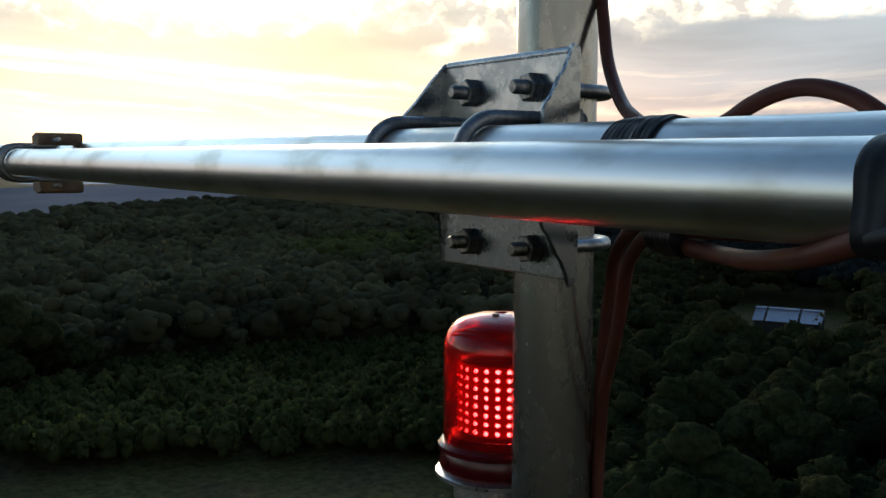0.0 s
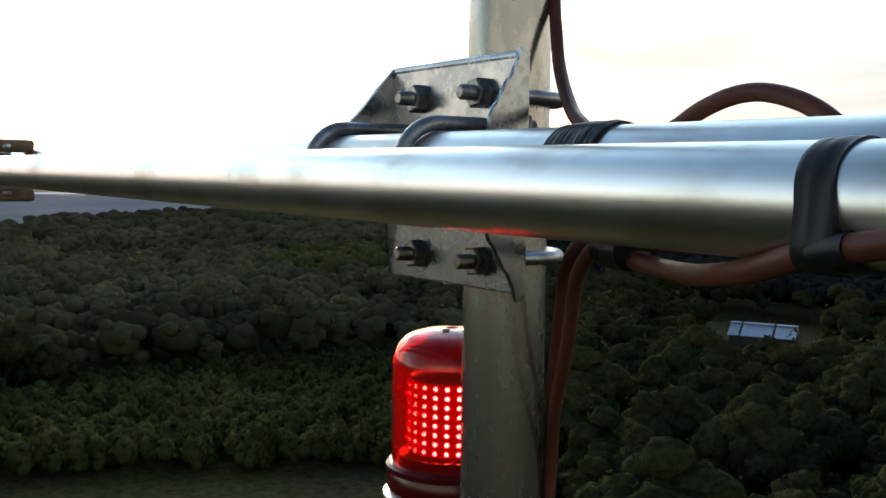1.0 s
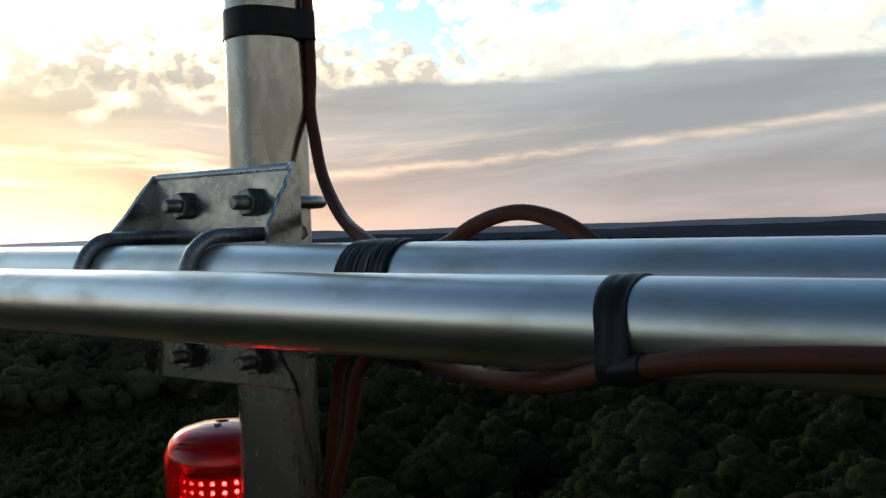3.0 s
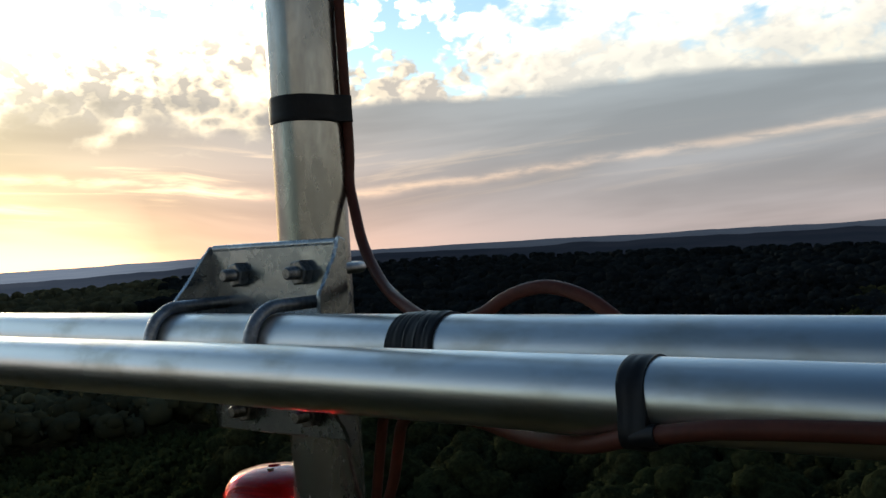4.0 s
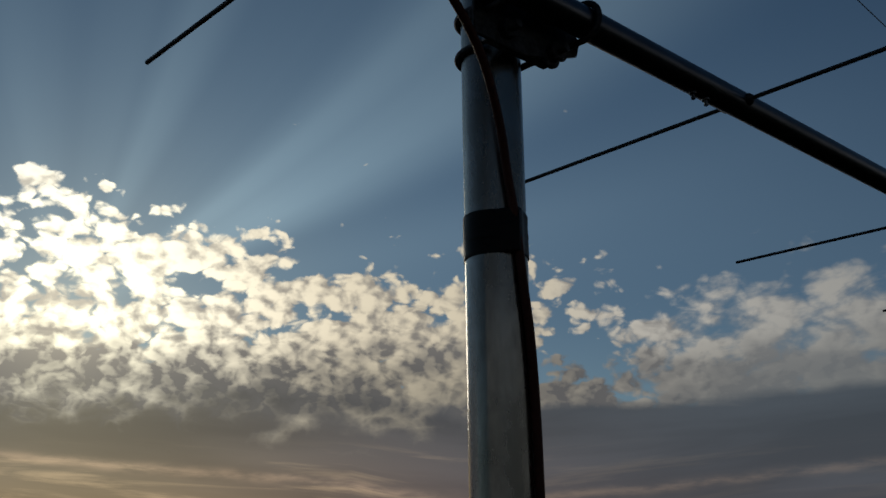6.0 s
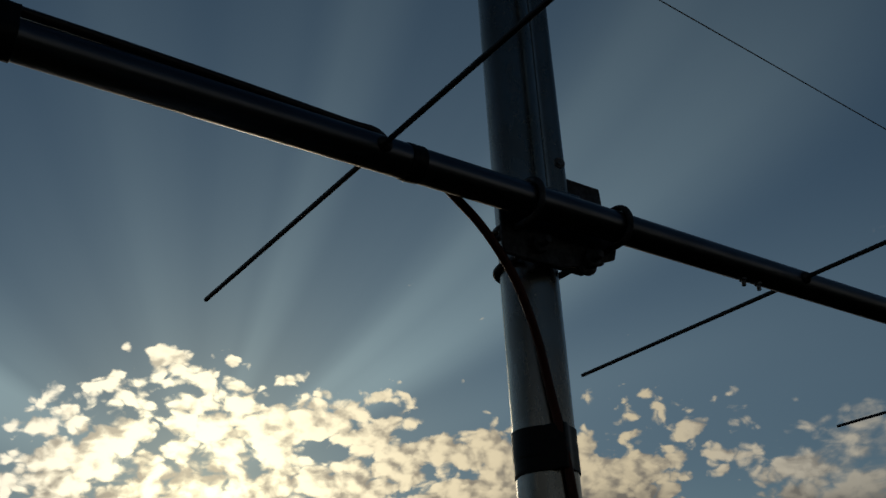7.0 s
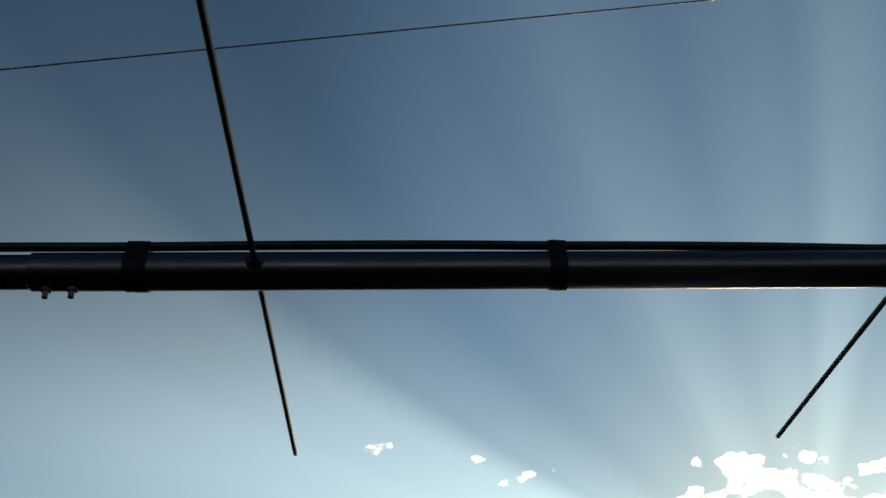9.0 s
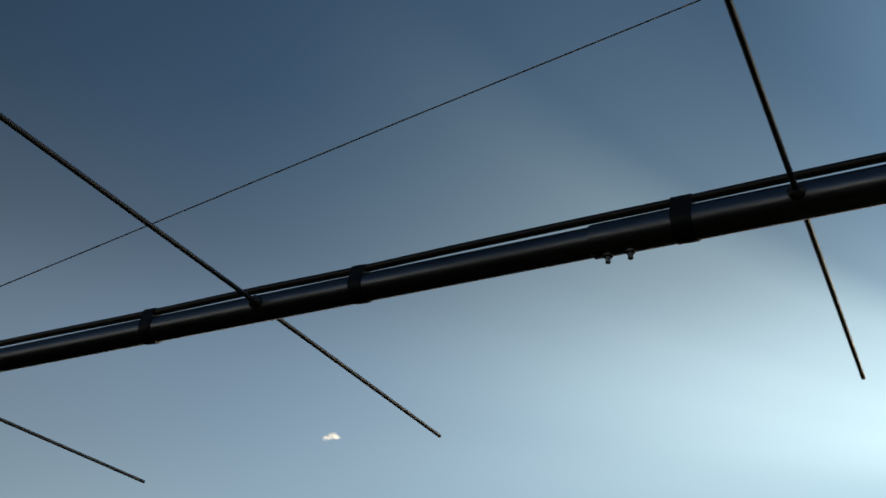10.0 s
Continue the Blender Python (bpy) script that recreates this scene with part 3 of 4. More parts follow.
# a thin post stands on the upper bracket and carries the guy wires
POST = Vector((0.0530, 0.0018, 0))
pole = thing("guy_post", "thin grey metal post strapped in front of the upper mast", "post", at=(POST.x, POST.y, 0.79))
child(part("tube", pipe((POST.x, POST.y, 0.765), (POST.x, POST.y, 1.1435), 0.0104, 0.002, 36), GALV, pole))
child(part("bolt", nut((POST.x + 0.0098, POST.y - 0.0025, 0.799), (1, -0.25, 0), 0.008, 0.0035), DARK_STEEL, pole, "dark steel bolt head"))
child(part("foot", slab([(-0.02, -0.022), (0.012, -0.022), (0.012, 0.022), (-0.02, 0.022)], (POST.x, POST.y, 0.762), (1, 0, 0), (0, 1, 0), 0.004, 0.001), ZINC, pole))

# ---------------------------------------------------------------- lower twin beams
REAR_Y, REAR_R = -0.101, 0.0225
NEAR_Y, NEAR_Z, NEAR_R = -0.173, -0.010, 0.0200


def sag(x):
    """The twin beams dip a little to one side."""
    return -0.0038 * x


def hung(points):
    """Lets the stretch of a cable that is tied to the beams follow their dip."""
    return [(x, y, z + sag(x) * min(1.0, max(0.0, (x - 0.2) / 0.15))) for x, y, z in points]


rear_beam = thing("antenna_beam", "bright aluminium tube beam bolted across the mast", "antenna boom", "twin beams", (0, REAR_Y, 0))
child(part("tube", pipe((-2.4, REAR_Y, sag(-2.4)), (1.6, REAR_Y, sag(1.6)), REAR_R, 0.002, 72), ALU, rear_beam))
near_beam = thing("antenna_beam", "polished aluminium tube beam with dull streaks along its underside", "antenna boom", "twin beams", (0, NEAR_Y, NEAR_Z))
child(part("tube", pipe((-2.4, NEAR_Y, NEAR_Z + sag(-2.4)), (1.6, NEAR_Y, NEAR_Z + sag(1.6)), NEAR_R, 0.002, 72), ALU, near_beam))


SEAM_X = -0.051
child(part("seam", turned(bmesh.new(), (SEAM_X, NEAR_Y, NEAR_Z), (1, 0, 0), [(0, NEAR_R), (0.0006, NEAR_R + 0.0002), (0.0022, NEAR_R + 0.0002), (0.0030, NEAR_R)], 72), ALU, near_beam, "faint joint ring on the tube"))


def mast_bracket(name, label, turn, z0, clamp_z, tube_off, tube_r, tube_z, half=0.077, top=0.076, ear=0.040, cut=False, mat=None):
    """A pressed plate with two forward flanges, two U-bolts round the mast and two round the tube."""
    base = thing(name, label, "bracket", "mast brackets", (0, 0, z0))
    y = -0.047
    rod_r = 0.0034 if cut else 0.005
    hold_r, hold_rod = (0.0345, 0.0036) if cut else (0.0370, 0.0048)
    sheet, rods, nuts = mat or ZINC, mat or STEEL, mat or NUT
    outline = [(-half, -top), (half, -top), (half, top), (-half + 0.008, top), (-half, top - 0.008)]
    if cut:
        outline = [(-half - 0.008, -top), (0.0, -top), (half - 0.016, -top * 0.70), (half + 0.010, -top * 0.50), (half + 0.016, -top * 0.15), (half + 0.003, 0.0), (half, 0.012), (half, top), (0.014, top), (0.010, 0.015), (-half - 0.008, 0.013)]
    part("plate", slab(outline, (0, y, 0), (1, 0, 0), (0, 0, 1), 0.004, 0.0012), sheet, base)
    deep = tube_off - tube_r - 0.047
    for s in (-1, 1) if ear > 0 else ():
        if s > 0:
            edge = [(deep, 0.0), (deep, 0.030), (deep + 0.0006, 0.037), (deep - 0.002, 0.041), (deep - 0.0045, 0.0445), (deep - 0.0085, 0.0475), (deep - 0.0095, 0.053), (deep - 0.0140, 0.0575), (deep - 0.0165, 0.063), (deep - 0.0205, 0.067), (deep - 0.0212, 0.073), (0.0075, top + 0.001), (0.008, top + 0.005)]
            outline = [(0, -top)] + [(a, -b) for a, b in edge[::-1][:-1]] + edge + [(0, top + 0.002)]
        else:
            edge = [(0.052 - 0.047 * q + 0.0006 * math.sin(11 * q) * math.sin(3.14 * q), 0.029 + (top - 0.026) * q ** 1.08) for q in (0.0, 0.12, 0.25, 0.4, 0.55, 0.7, 0.85, 1.0)]
            seat = [(tube_off - 0.045 + (tube_r + 0.001) * math.cos(a), (tube_r + 0.001) * math.sin(a)) for a in (radians(255 - 15 * k) for k in range(11))]
            outline = [(0, -top), (0.007, -top), (0.010, -0.034)] + seat + edge + [(0, top)]
        part("flange", slab(outline, (s * half - (0.002 if s > 0 else 0.0), y + 0.002, 0), (0, -1, 0), (0, 0, 1), -0.004, 0.001), sheet, base)
    part("lip", sweep([(0.016 if cut else -half + 0.006, y - 0.001, top), (half - 0.002, y - 0.001, top)], 0.0035, 12, 1, False), sheet, base)
    for z in clamp_z:
        bolt = part("u_bolt", sweep(u_bolt_path((0.0012, 0, z), (0, 0, 1), hold_r, (0, -1, 0), 0.052), hold_rod, 14, 1, False), rods, base, "bright steel U-bolt round the mast")
        for s in (-1, 1):
            part("washer", turned(bmesh.new(), (0.0012 + s * hold_r, y, z), (0, -1, 0), [(-0.001, 0.0150), (0.0012, 0.0150), (0.0017, 0.0145)], 28), sheet, bolt)
            part("nut", nut((0.0012 + s * hold_r, y - 0.0015, z), (0, -1, 0), 0.0178, 0.0115, 0.2 + s), nuts, bolt)
            part("stud", stud((0.0012 + s * hold_r, y, z), (0, -1, 0), 0.024, 0.0052), nuts, bolt)
        part("saddle", slab([(-0.045, -0.008), (0.045, -0.008), (0.045, 0.008), (-0.045, 0.008)], (0, -0.0305, z), (1, 0, 0), (0, 0, 1), 0.0135, 0.001), STEEL, base)
    for x in (-0.058, 0.058):
        part("u_bolt", sweep(u_bolt_path((x, -tube_off, tube_z), (1, 0, 0), tube_r + rod_r + 0.0002, (0, 1, 0), tube_off - 0.038), rod_r, 14, 1, False), rods, base, "dull steel U-bolt round the tube")
        for s in (-1, 1):
            part("stud", stud((x, y + 0.004, tube_z + s * (tube_r + rod_r + 0.0002)), (0, 1, 0), 0.020, rod_r), nuts, base)
            part("nut", nut((x, y + 0.004, tube_z + s * (tube_r + rod_r + 0.0002)), (0, 1, 0), 0.0145 if cut else 0.018, 0.009 if cut else 0.012), nuts, base)
    base.rotation_euler = (0, 0, radians(turn))
    return base


lower_bracket = mast_bracket("mast_bracket", "zinc-plated steel bracket plate bolted to mast and beam", 0, -0.004, (0.054, -0.057), -REAR_Y, REAR_R, 0.004)

# clamp that ties the two beams together far out
CLAMP_Z = NEAR_Z + sag(-0.95)
clamp = thing("beam_clamp", "weathered ochre clamp tying the twin beams together", "clamp", "", (-0.95, NEAR_Y, CLAMP_Z))
for s in (-1, 1):
    child(part("jaw", slab([(-0.040, -0.006), (0.004, -0.008), (0.010, 0.002), (0.008, 0.009), (-0.022, 0.011), (-0.040, 0.007)],
                           (-0.928, NEAR_Y + 0.060, CLAMP_Z + s * 0.033), (1, 0, 0), (0, 0, s), 0.060 * s, 0.002), OCHRE, clamp))
for x in (-1.10, -1.06):
    child(part("u_bolt", sweep(u_bolt_path((x, NEAR_Y, CLAMP_Z), (1, 0, 0), NEAR_R + 0.006, (0, 1, 0), 0.075), 0.0045, 12, 1, False), STEEL, clamp))
child(part("bolt", stud((-0.935, NEAR_Y + 0.02, CLAMP_Z + 0.032), (1, 0, 0.03), 0.045, 0.0032), STEEL, clamp))
child(part("bolt", stud((-0.935, NEAR_Y + 0.02, CLAMP_Z - 0.032), (1, 0, 0.03), 0.045, 0.0032), STEEL, clamp))

# ---------------------------------------------------------------- red beacon on the mast
BX, BY = -0.0805, 0.012
beacon = thing("warning_beacon", "lit red aircraft warning beacon strapped to the mast", "beacon", "", (BX, BY, -0.30))
R0 = 0.048
LED_TURN = math.atan2(-0.5 - BY, 0.58 - BX) + radians(-3)   # one row of diodes faces the walk
dome = [(0.0, R0), (0.078, R0)] + [(0.078 + 0.026 * math.sin(a), R0 - 0.022 + 0.022 * math.cos(a)) for a in (math.pi / 2 * k / 8 for k in range(1, 8))]
dome += [(0.1065, 0.018), (0.1072, 0.006)]
shell_in = [(d - (0.003 if d > 0.08 else 0.0), max(r - 0.003, 0.001)) for d, r in dome][::-1]
lens = child(part("lens", turned(bmesh.new(), (BX, BY, -0.2335), (0, 0, 1), dome + shell_in, 64, closed=True), LENS, beacon, "glossy red ribbed lens"))
lens.visible_shadow = False
child(part("vent_plug", turned(bmesh.new(), (BX + 0.008, BY - 0.012, -0.1275), (0, 0, 1), [(0, 0.003), (0.0022, 0.003), (0.0026, 0.002)], 16), DARK_STEEL, beacon))
core = child(part("led_module", turned(bmesh.new(), (BX, BY, -0.2335), (0, 0, 1), [(0.0085, 0.0318), (0.0095, 0.0323), (0.067, 0.0323), (0.0675, 0.0318)], 48), LED_CORE, beacon, "red lamp module set with lit diodes, given its own glow"))
child(part("module_base", turned(bmesh.new(), (BX, BY, -0.2335), (0, 0, 1), [(0.0, 0.0418), (0.0065, 0.0418), (0.0085, 0.036), (0.0087, 0.02)], 48), RED_SHELL, beacon, "dark red lamp foot"))
child(part("module_cap", turned(bmesh.new(), (BX, BY, -0.2335), (0, 0, 1), [(0.0675, 0.0330), (0.070, 0.0330), (0.073, 0.028), (0.074, 0.010)], 48), RED_SHELL, beacon, "dark red lamp cap"))


def diode():
    """A lit disc set back in a short sleeve that glows like the module."""
    bm = turned(bmesh.new(), (0, 0, 0), (1, 0, 0), [(-0.001, 0.0017), (0.0004, 0.0017), (0.0008, 0.0013)], 12)
    lit = len(bm.faces)
    turned(bm, (0, 0, 0), (1, 0, 0), [(-0.001, 0.0024), (0.0032, 0.0024), (0.0032, 0.0019), (-0.001, 0.0019)], 12, closed=True)
    bm.faces.ensure_lookup_table()
    for face in bm.faces[lit:]:
        face.material_index = 1
    return bm


led_mesh = None
for k in range(24):
    a = LED_TURN + 2 * math.pi * k / 24
    for j in range(8):
        if led_mesh is None:
            led = part("led", diode(), LED, core)
            led.data.materials.append(LED_CORE)
            led_mesh = led.data
        else:
            led = new("led", led_mesh)
            led.parent = core
        led.location = (BX + 0.0330 * math.cos(a), BY + 0.0330 * math.sin(a), -0.2205 + 0.0073 * j)
        led.rotation_euler = (0, 0, a)
child(part("collar", turned(bmesh.new(), (BX, BY, -0.241), (0, 0, 1), [(0, 0.049), (0.001, 0.0525), (0.005, 0.0525), (0.0075, 0.050)], 56), RED_SHELL, beacon, "dark red collar"))
child(part("base", turned(bmesh.new(), (BX, BY, -0.258), (0, 0, 1), [(0, 0.050), (0.004, 0.0515), (0.014, 0.0505), (0.017, 0.0495)], 56), RED_SHELL, beacon, "dark red base ring"))
child(part("skirt", turned(bmesh.new(), (BX, BY, -0.264), (0, 0, 1), [(0, 0.052), (0.001, 0.0545), (0.0045, 0.0545), (0.006, 0.0515)], 56), BRIGHT, beacon, "bright metal skirt ring"))
child(part("housing", turned(bmesh.new(), (BX, BY, -0.30), (0, 0, 1), [(0, 0.034), (0.003, 0.038), (0.034, 0.040), (0.036, 0.039)], 48), DARK_STEEL, beacon, "dark metal housing"))
child(part("mounting_arm", slab([(-0.015, -0.012), (0.06, -0.012), (0.06, 0.012), (-0.015, 0.012)], (BX + 0.03, BY - 0.004, -0.302), Vector((-BX, -BY, 0)), (0, 0, 1), 0.008, 0.001), GALV, beacon))

# ---------------------------------------------------------------- cables on the lower beams
feed = thing("antenna_cable", "brown coaxial cable running down the mast and looping behind the beam", "cable", "cables", (0.0, 0.03, 0.3))
child(part("jacket", sweep(hung([
    (0.0525, -0.150, 0.7450), (0.0520, -0.127, 0.7280), (0.0518, -0.104, 0.7105), (0.0495, -0.080, 0.6880), (0.0455, -0.055, 0.6570), (0.0395, -0.032, 0.6100),
    (0.0345, -0.018, 0.565), (0.0345, -0.008, 0.515), (0.0345, -0.001, 0.46), (0.0341, 0.0065, 0.41), (0.0324, 0.0125, 0.342),
    (0.0313, 0.0150, 0.265), (0.0310, 0.0158, 0.20), (0.0275, 0.0205, 0.150), (0.027, 0.019, 0.122), (0.037, 0.012, 0.100), (0.058, -0.002, 0.067),
    (0.099, -0.028, 0.038), (0.147, -0.060, 0.0235), (0.178, -0.074, 0.0155), (0.20, -0.0765, 0.014), (0.222, -0.0745, 0.0186),
    (0.241, -0.0725, 0.0290), (0.259, -0.072, 0.0350), (0.276, -0.0715, 0.0361), (0.295, -0.072, 0.0318), (0.311, -0.073, 0.0240),
    (0.325, -0.075, 0.0125), (0.335, -0.082, -0.008), (0.325, -0.100, -0.028), (0.27, -0.100, -0.034), (0.195, -0.090, -0.036),
    (0.160, -0.066, -0.038), (0.113, -0.0335, -0.047), (0.076, -0.009, -0.066), (0.059, 0.003, -0.092), (0.049, 0.009, -0.117), (0.034, 0.0195, -0.152), (0.0215, 0.0285, -0.200),
    (0.0160, 0.0312, -0.28), (0.0160, 0.0312, -0.6), (0.0160, 0.0312, -1.5), (0.0160, 0.0312, -12.0), (0.0160, 0.0312, GROUND)]), 0.0045, 14, 7), COAX, feed))
second = thing("antenna_cable", "brown coaxial cable taped under the near beam, dropping beside the mast", "cable", "cables", (0.0, 0.03, 0.0))
child(part("jacket", sweep(hung([
    (1.6, -0.1965, -0.0105), (0.9, -0.1965, -0.0115), (0.60, -0.1965, -0.0130), (0.50, -0.1965, -0.0140), (0.44, -0.1962, -0.0170), (0.423, -0.1957, -0.0190),
    (0.408, -0.1945, -0.0216), (0.388, -0.1920, -0.0252), (0.362, -0.1825, -0.0325), (0.335, -0.1660, -0.0375), (0.303, -0.146, -0.0418),
    (0.268, -0.121, -0.0442), (0.243, -0.104, -0.0453), (0.21, -0.092, -0.0445), (0.187, -0.082, -0.0440), (0.162, -0.067, -0.045), (0.119, -0.038, -0.065),
    (0.104, -0.028, -0.088), (0.090, -0.0186, -0.113), (0.071, -0.0055, -0.136), (0.048, 0.0097, -0.166), (0.0300, 0.0235, -0.205), (0.0240, 0.0265, -0.28),
    (0.0235, 0.0265, -0.6), (0.0235, 0.0265, -1.5), (0.0235, 0.0265, -12.0), (0.0235, 0.0265, GROUND)]), 0.0045, 14, 7), COAX, second))


def wrap(label, p0, p1, r, turns, seed, bulge=None, group="tape wraps", crease_depth=0.0003, slant=0.0):
    """Tape wound round a bar in overlapping turns."""
    rng = random.Random(seed)
    p0, p1 = Vector(p0), Vector(p1)
    length = (p1 - p0).length
    ob = thing("tape_wrap", label, "tape", group, (p0 + p1) / 2)
    width = length / (1 + (turns - 1) * 0.55)
    for k in range(turns):
        child(part("turn", tape_turn(p0, p1 - p0, k * width * 0.55, width, r, 0.0006 + 0.0003 * k + rng.uniform(0, 0.0004), rng, bulge, 56, crease_depth, slant), TAPE, ob))
    return ob


wrap("creased black tape wound round the rear beam and cable", (0.1805, REAR_Y, sag(0.1805)), (0.2190, REAR_Y, sag(0.2190)), REAR_R, 4, 3, ((0, 1, 0.6), 0.0085, 0.35), "tape wraps", 0.0004)
near_tape = wrap("black tape holding a cable under the near beam", (0.3845, NEAR_Y, NEAR_Z + sag(0.385)), (0.3987, NEAR_Y, NEAR_Z + sag(0.399)), NEAR_R, 1, 4, ((0, -0.78, -0.62), 0.0086, 0.40), "tape wraps", 0.00006, -0.0020)
wrap("black tape round the two cables under the beams", (0.195, -0.0890, -0.0402), (0.222, -0.0965, -0.0402), 0.0088, 3, 9)
mast_tape = wrap("black tape band holding the cable to the mast", (0, 0, 0.172), (0, 0, 0.194), MAST_R, 1, 5, ((0.89, 0.455, 0), 0.0092, 0.28), "tape wraps", 0.00006)
wrap("wide black tape band round mast and cable", (0, 0, 0.489), (0, 0, 0.533), MAST_R, 2, 6, ((0.97, -0.24, 0), 0.0090, 0.28), "tape wraps", 0.00006)

child(part("sleeve", sweep(hung([(0.391, -0.1925, -0.0248), (0.396, -0.1931, -0.0238), (0.400, -0.1936, -0.0231), (0.404, -0.1941, -0.0224)]), 0.0054, 18, 5), TAPE, near_tape, "black tape wound on along the cable"))
facing = Vector((0.66, -0.75, 0)).normalized()
child(part("loose_end", slab([(-0.004, 0.0006), (0.004, 0.0010), (0.004, 0.0212), (-0.004, 0.0208)], facing * (MAST_R + 0.0013) + Vector((0, 0, 0.172)), (facing.y * -1, facing.x, 0), (0, 0, 1), 0.0006, 0.0002), TAPE, mast_tape))

# ---------------------------------------------------------------- upper antenna
BOOM_X, BOOM_Z, BOOM_R = 0.0750, 0.7350, 0.0163
upper = thing("upper_antenna", "long aluminium antenna boom with thin cross rods, dark against the sky", "antenna", "", (BOOM_X, 0, BOOM_Z))
child(part("boom", pipe((BOOM_X, -0.975, BOOM_Z), (BOOM_X, 1.3, BOOM_Z), BOOM_R, 0.002, 56), ALU_BACKLIT, upper))
child(part("boom_extension", pipe((BOOM_X, -2.6, BOOM_Z), (BOOM_X, -0.90, BOOM_Z), BOOM_R - 0.0016, 0.0016, 56), ALU_BACKLIT, upper))
child(part("boom_extension", pipe((BOOM_X, 1.25, BOOM_Z), (BOOM_X, 3.6, BOOM_Z), BOOM_R - 0.0016, 0.0016, 56), ALU_BACKLIT, upper))
for y, half, skew in ((-1.917, 0.464, 0.014), (-1.346, 0.424, 0.010), (-0.791, 0.406, 0.003), (-0.231, 0.372, -0.011), (0.346, 0.376, -0.018), (0.968, 0.378, 0.010), (1.575, 0.375, 0.010)):
    rod = child(part("element", sweep([(BOOM_X - half, y - skew * half, BOOM_Z), (BOOM_X + half, y + skew * half, BOOM_Z)], 0.0026, 12, 1, False), ROD, upper, "thin metal element rod"))
    for s in (-1, 1):
        part("plug", turned(bmesh.new(), (BOOM_X + s * (BOOM_R - 0.003), y, BOOM_Z), (s, 0, 0), [(0, 0.0075), (0.004, 0.0075), (0.006, 0.0060), (0.0085, 0.0040)], 20), PLUG, rod)
for y in (-0.961, -0.940, 0.250, 0.276):
    child(part("bolt", turned(bmesh.new(), (BOOM_X, y, BOOM_Z - BOOM_R + 0.001), (0, 0, -1), [(0, 0.0045), (0.003, 0.0045), (0.0032, 0.0026), (0.009, 0.0026), (0.0095, 0.002)], 10), DARK_STEEL, upper))
upper_bracket = mast_bracket("mast_bracket", "dark bracket plate holding the upper boom to the mast", 90, BOOM_Z + 0.003, (0.006, -0.036), BOOM_X, BOOM_R, -0.003, 0.066, 0.052, -1, True, BLACK_STEEL)

boom_cable = thing("boom_cable", "brown coaxial cable strapped along the upper boom, coloured as backlit", "cable", "cables", (BOOM_X, -0.5, BOOM_Z + 0.02))
TOP = BOOM_Z + BOOM_R
line = []
for y, lift in ((-2.55, 0.0005), (-1.95, 0.0015), (-1.70, 0.0020), (-1.50, 0.0003), (-1.36, 0.0016), (-1.222, 0.0003), (-1.12, 0.0022), (-0.99, 0.0030), (-0.888, 0.0003), (-0.77, 0.0018), (-0.64, 0.0020),
                (-0.538, 0.0003), (-0.45, 0.0008), (-0.35, 0.0010), (-0.26, 0.0003)):
    out = (BOOM_R if y > -0.97 else BOOM_R - 0.0016) + 0.0045 + 0.6 * lift
    lean = math.asin(0.42) if y < -0.5 else 0.44 - 0.46 * (y + 0.54) / 0.28
    line.append((BOOM_X + math.sin(lean) * out, y, BOOM_Z + math.cos(lean) * out))
line += [(BOOM_X + 0.001, -0.231, TOP + 0.0037), (BOOM_X - 0.010, -0.210, TOP + 0.0014), (BOOM_X - 0.0190, -0.194, BOOM_Z + 0.0110), (BOOM_X - 0.0215, -0.175, BOOM_Z + 0.0105), (0.0525, -0.150, 0.7450)]
child(part("jacket", sweep(line, 0.0041, 14, 7), COAX_BACKLIT, boom_cable))
for y0, y1, seed in ((-0.201, -0.185, 11), (-0.546, -0.531, 12), (-0.898, -0.879, 13), (-1.231, -1.215, 14), (-1.510, -1.493, 15)):
    wrap("black tape holding the cable to the boom", (BOOM_X, y0, BOOM_Z), (BOOM_X, y1, BOOM_Z), BOOM_R if y0 > -0.97 else BOOM_R - 0.0016, 1, seed, ((-0.89, 0, 0.46) if y0 > -0.3 else (0.42, 0, 0.907), 0.0088, 0.38), "boom tapes", 0.00015)

# guy wires that hold the boom up, with their fittings
GX = 0.046
guy = thing("boom_guy", "thin guy wire with turnbuckle and strap at the mast", "guy wire", "", (GX, 0, 1.15))
child(part("wire", sweep([(GX, -0.140, 1.1235), (GX, -1.2, 0.9670), (GX + 0.01, -2.52, TOP)], 0.00085, 8, 1, False), DARK_STEEL, guy))
child(part("wire", sweep([(GX, 0.146, 1.1280), (GX, 0.72, 1.0840), (GX + 0.01, 3.52, TOP)], 0.00085, 8, 1, False), DARK_STEEL, guy))
child(part("wire_tail", sweep([(GX, -0.125, 1.1272), (GX + 0.001, -0.133, 1.1190), (GX + 0.002, -0.1425, 1.1172), (GX + 0.002, -0.1485, 1.1240), (GX + 0.001, -0.1480, 1.1345)], 0.0013, 8, 6), DARK_STEEL, guy))
child(part("ferrule", turned(bmesh.new(), (GX, -0.128, 1.1270), (0, 1, 0.16), [(0, 0.0025), (0.001, 0.0034), (0.015, 0.0034), (0.016, 0.002)], 14), DARK_STEEL, guy))


def eye_ring(centre, radius, rod):
    c = Vector(centre)
    pts = [c + Vector((0, radius * math.cos(a), radius * math.sin(a))) for a in (2 * math.pi * k / 20 for k in range(21))]
    return sweep(pts, rod, 10, 1, False)


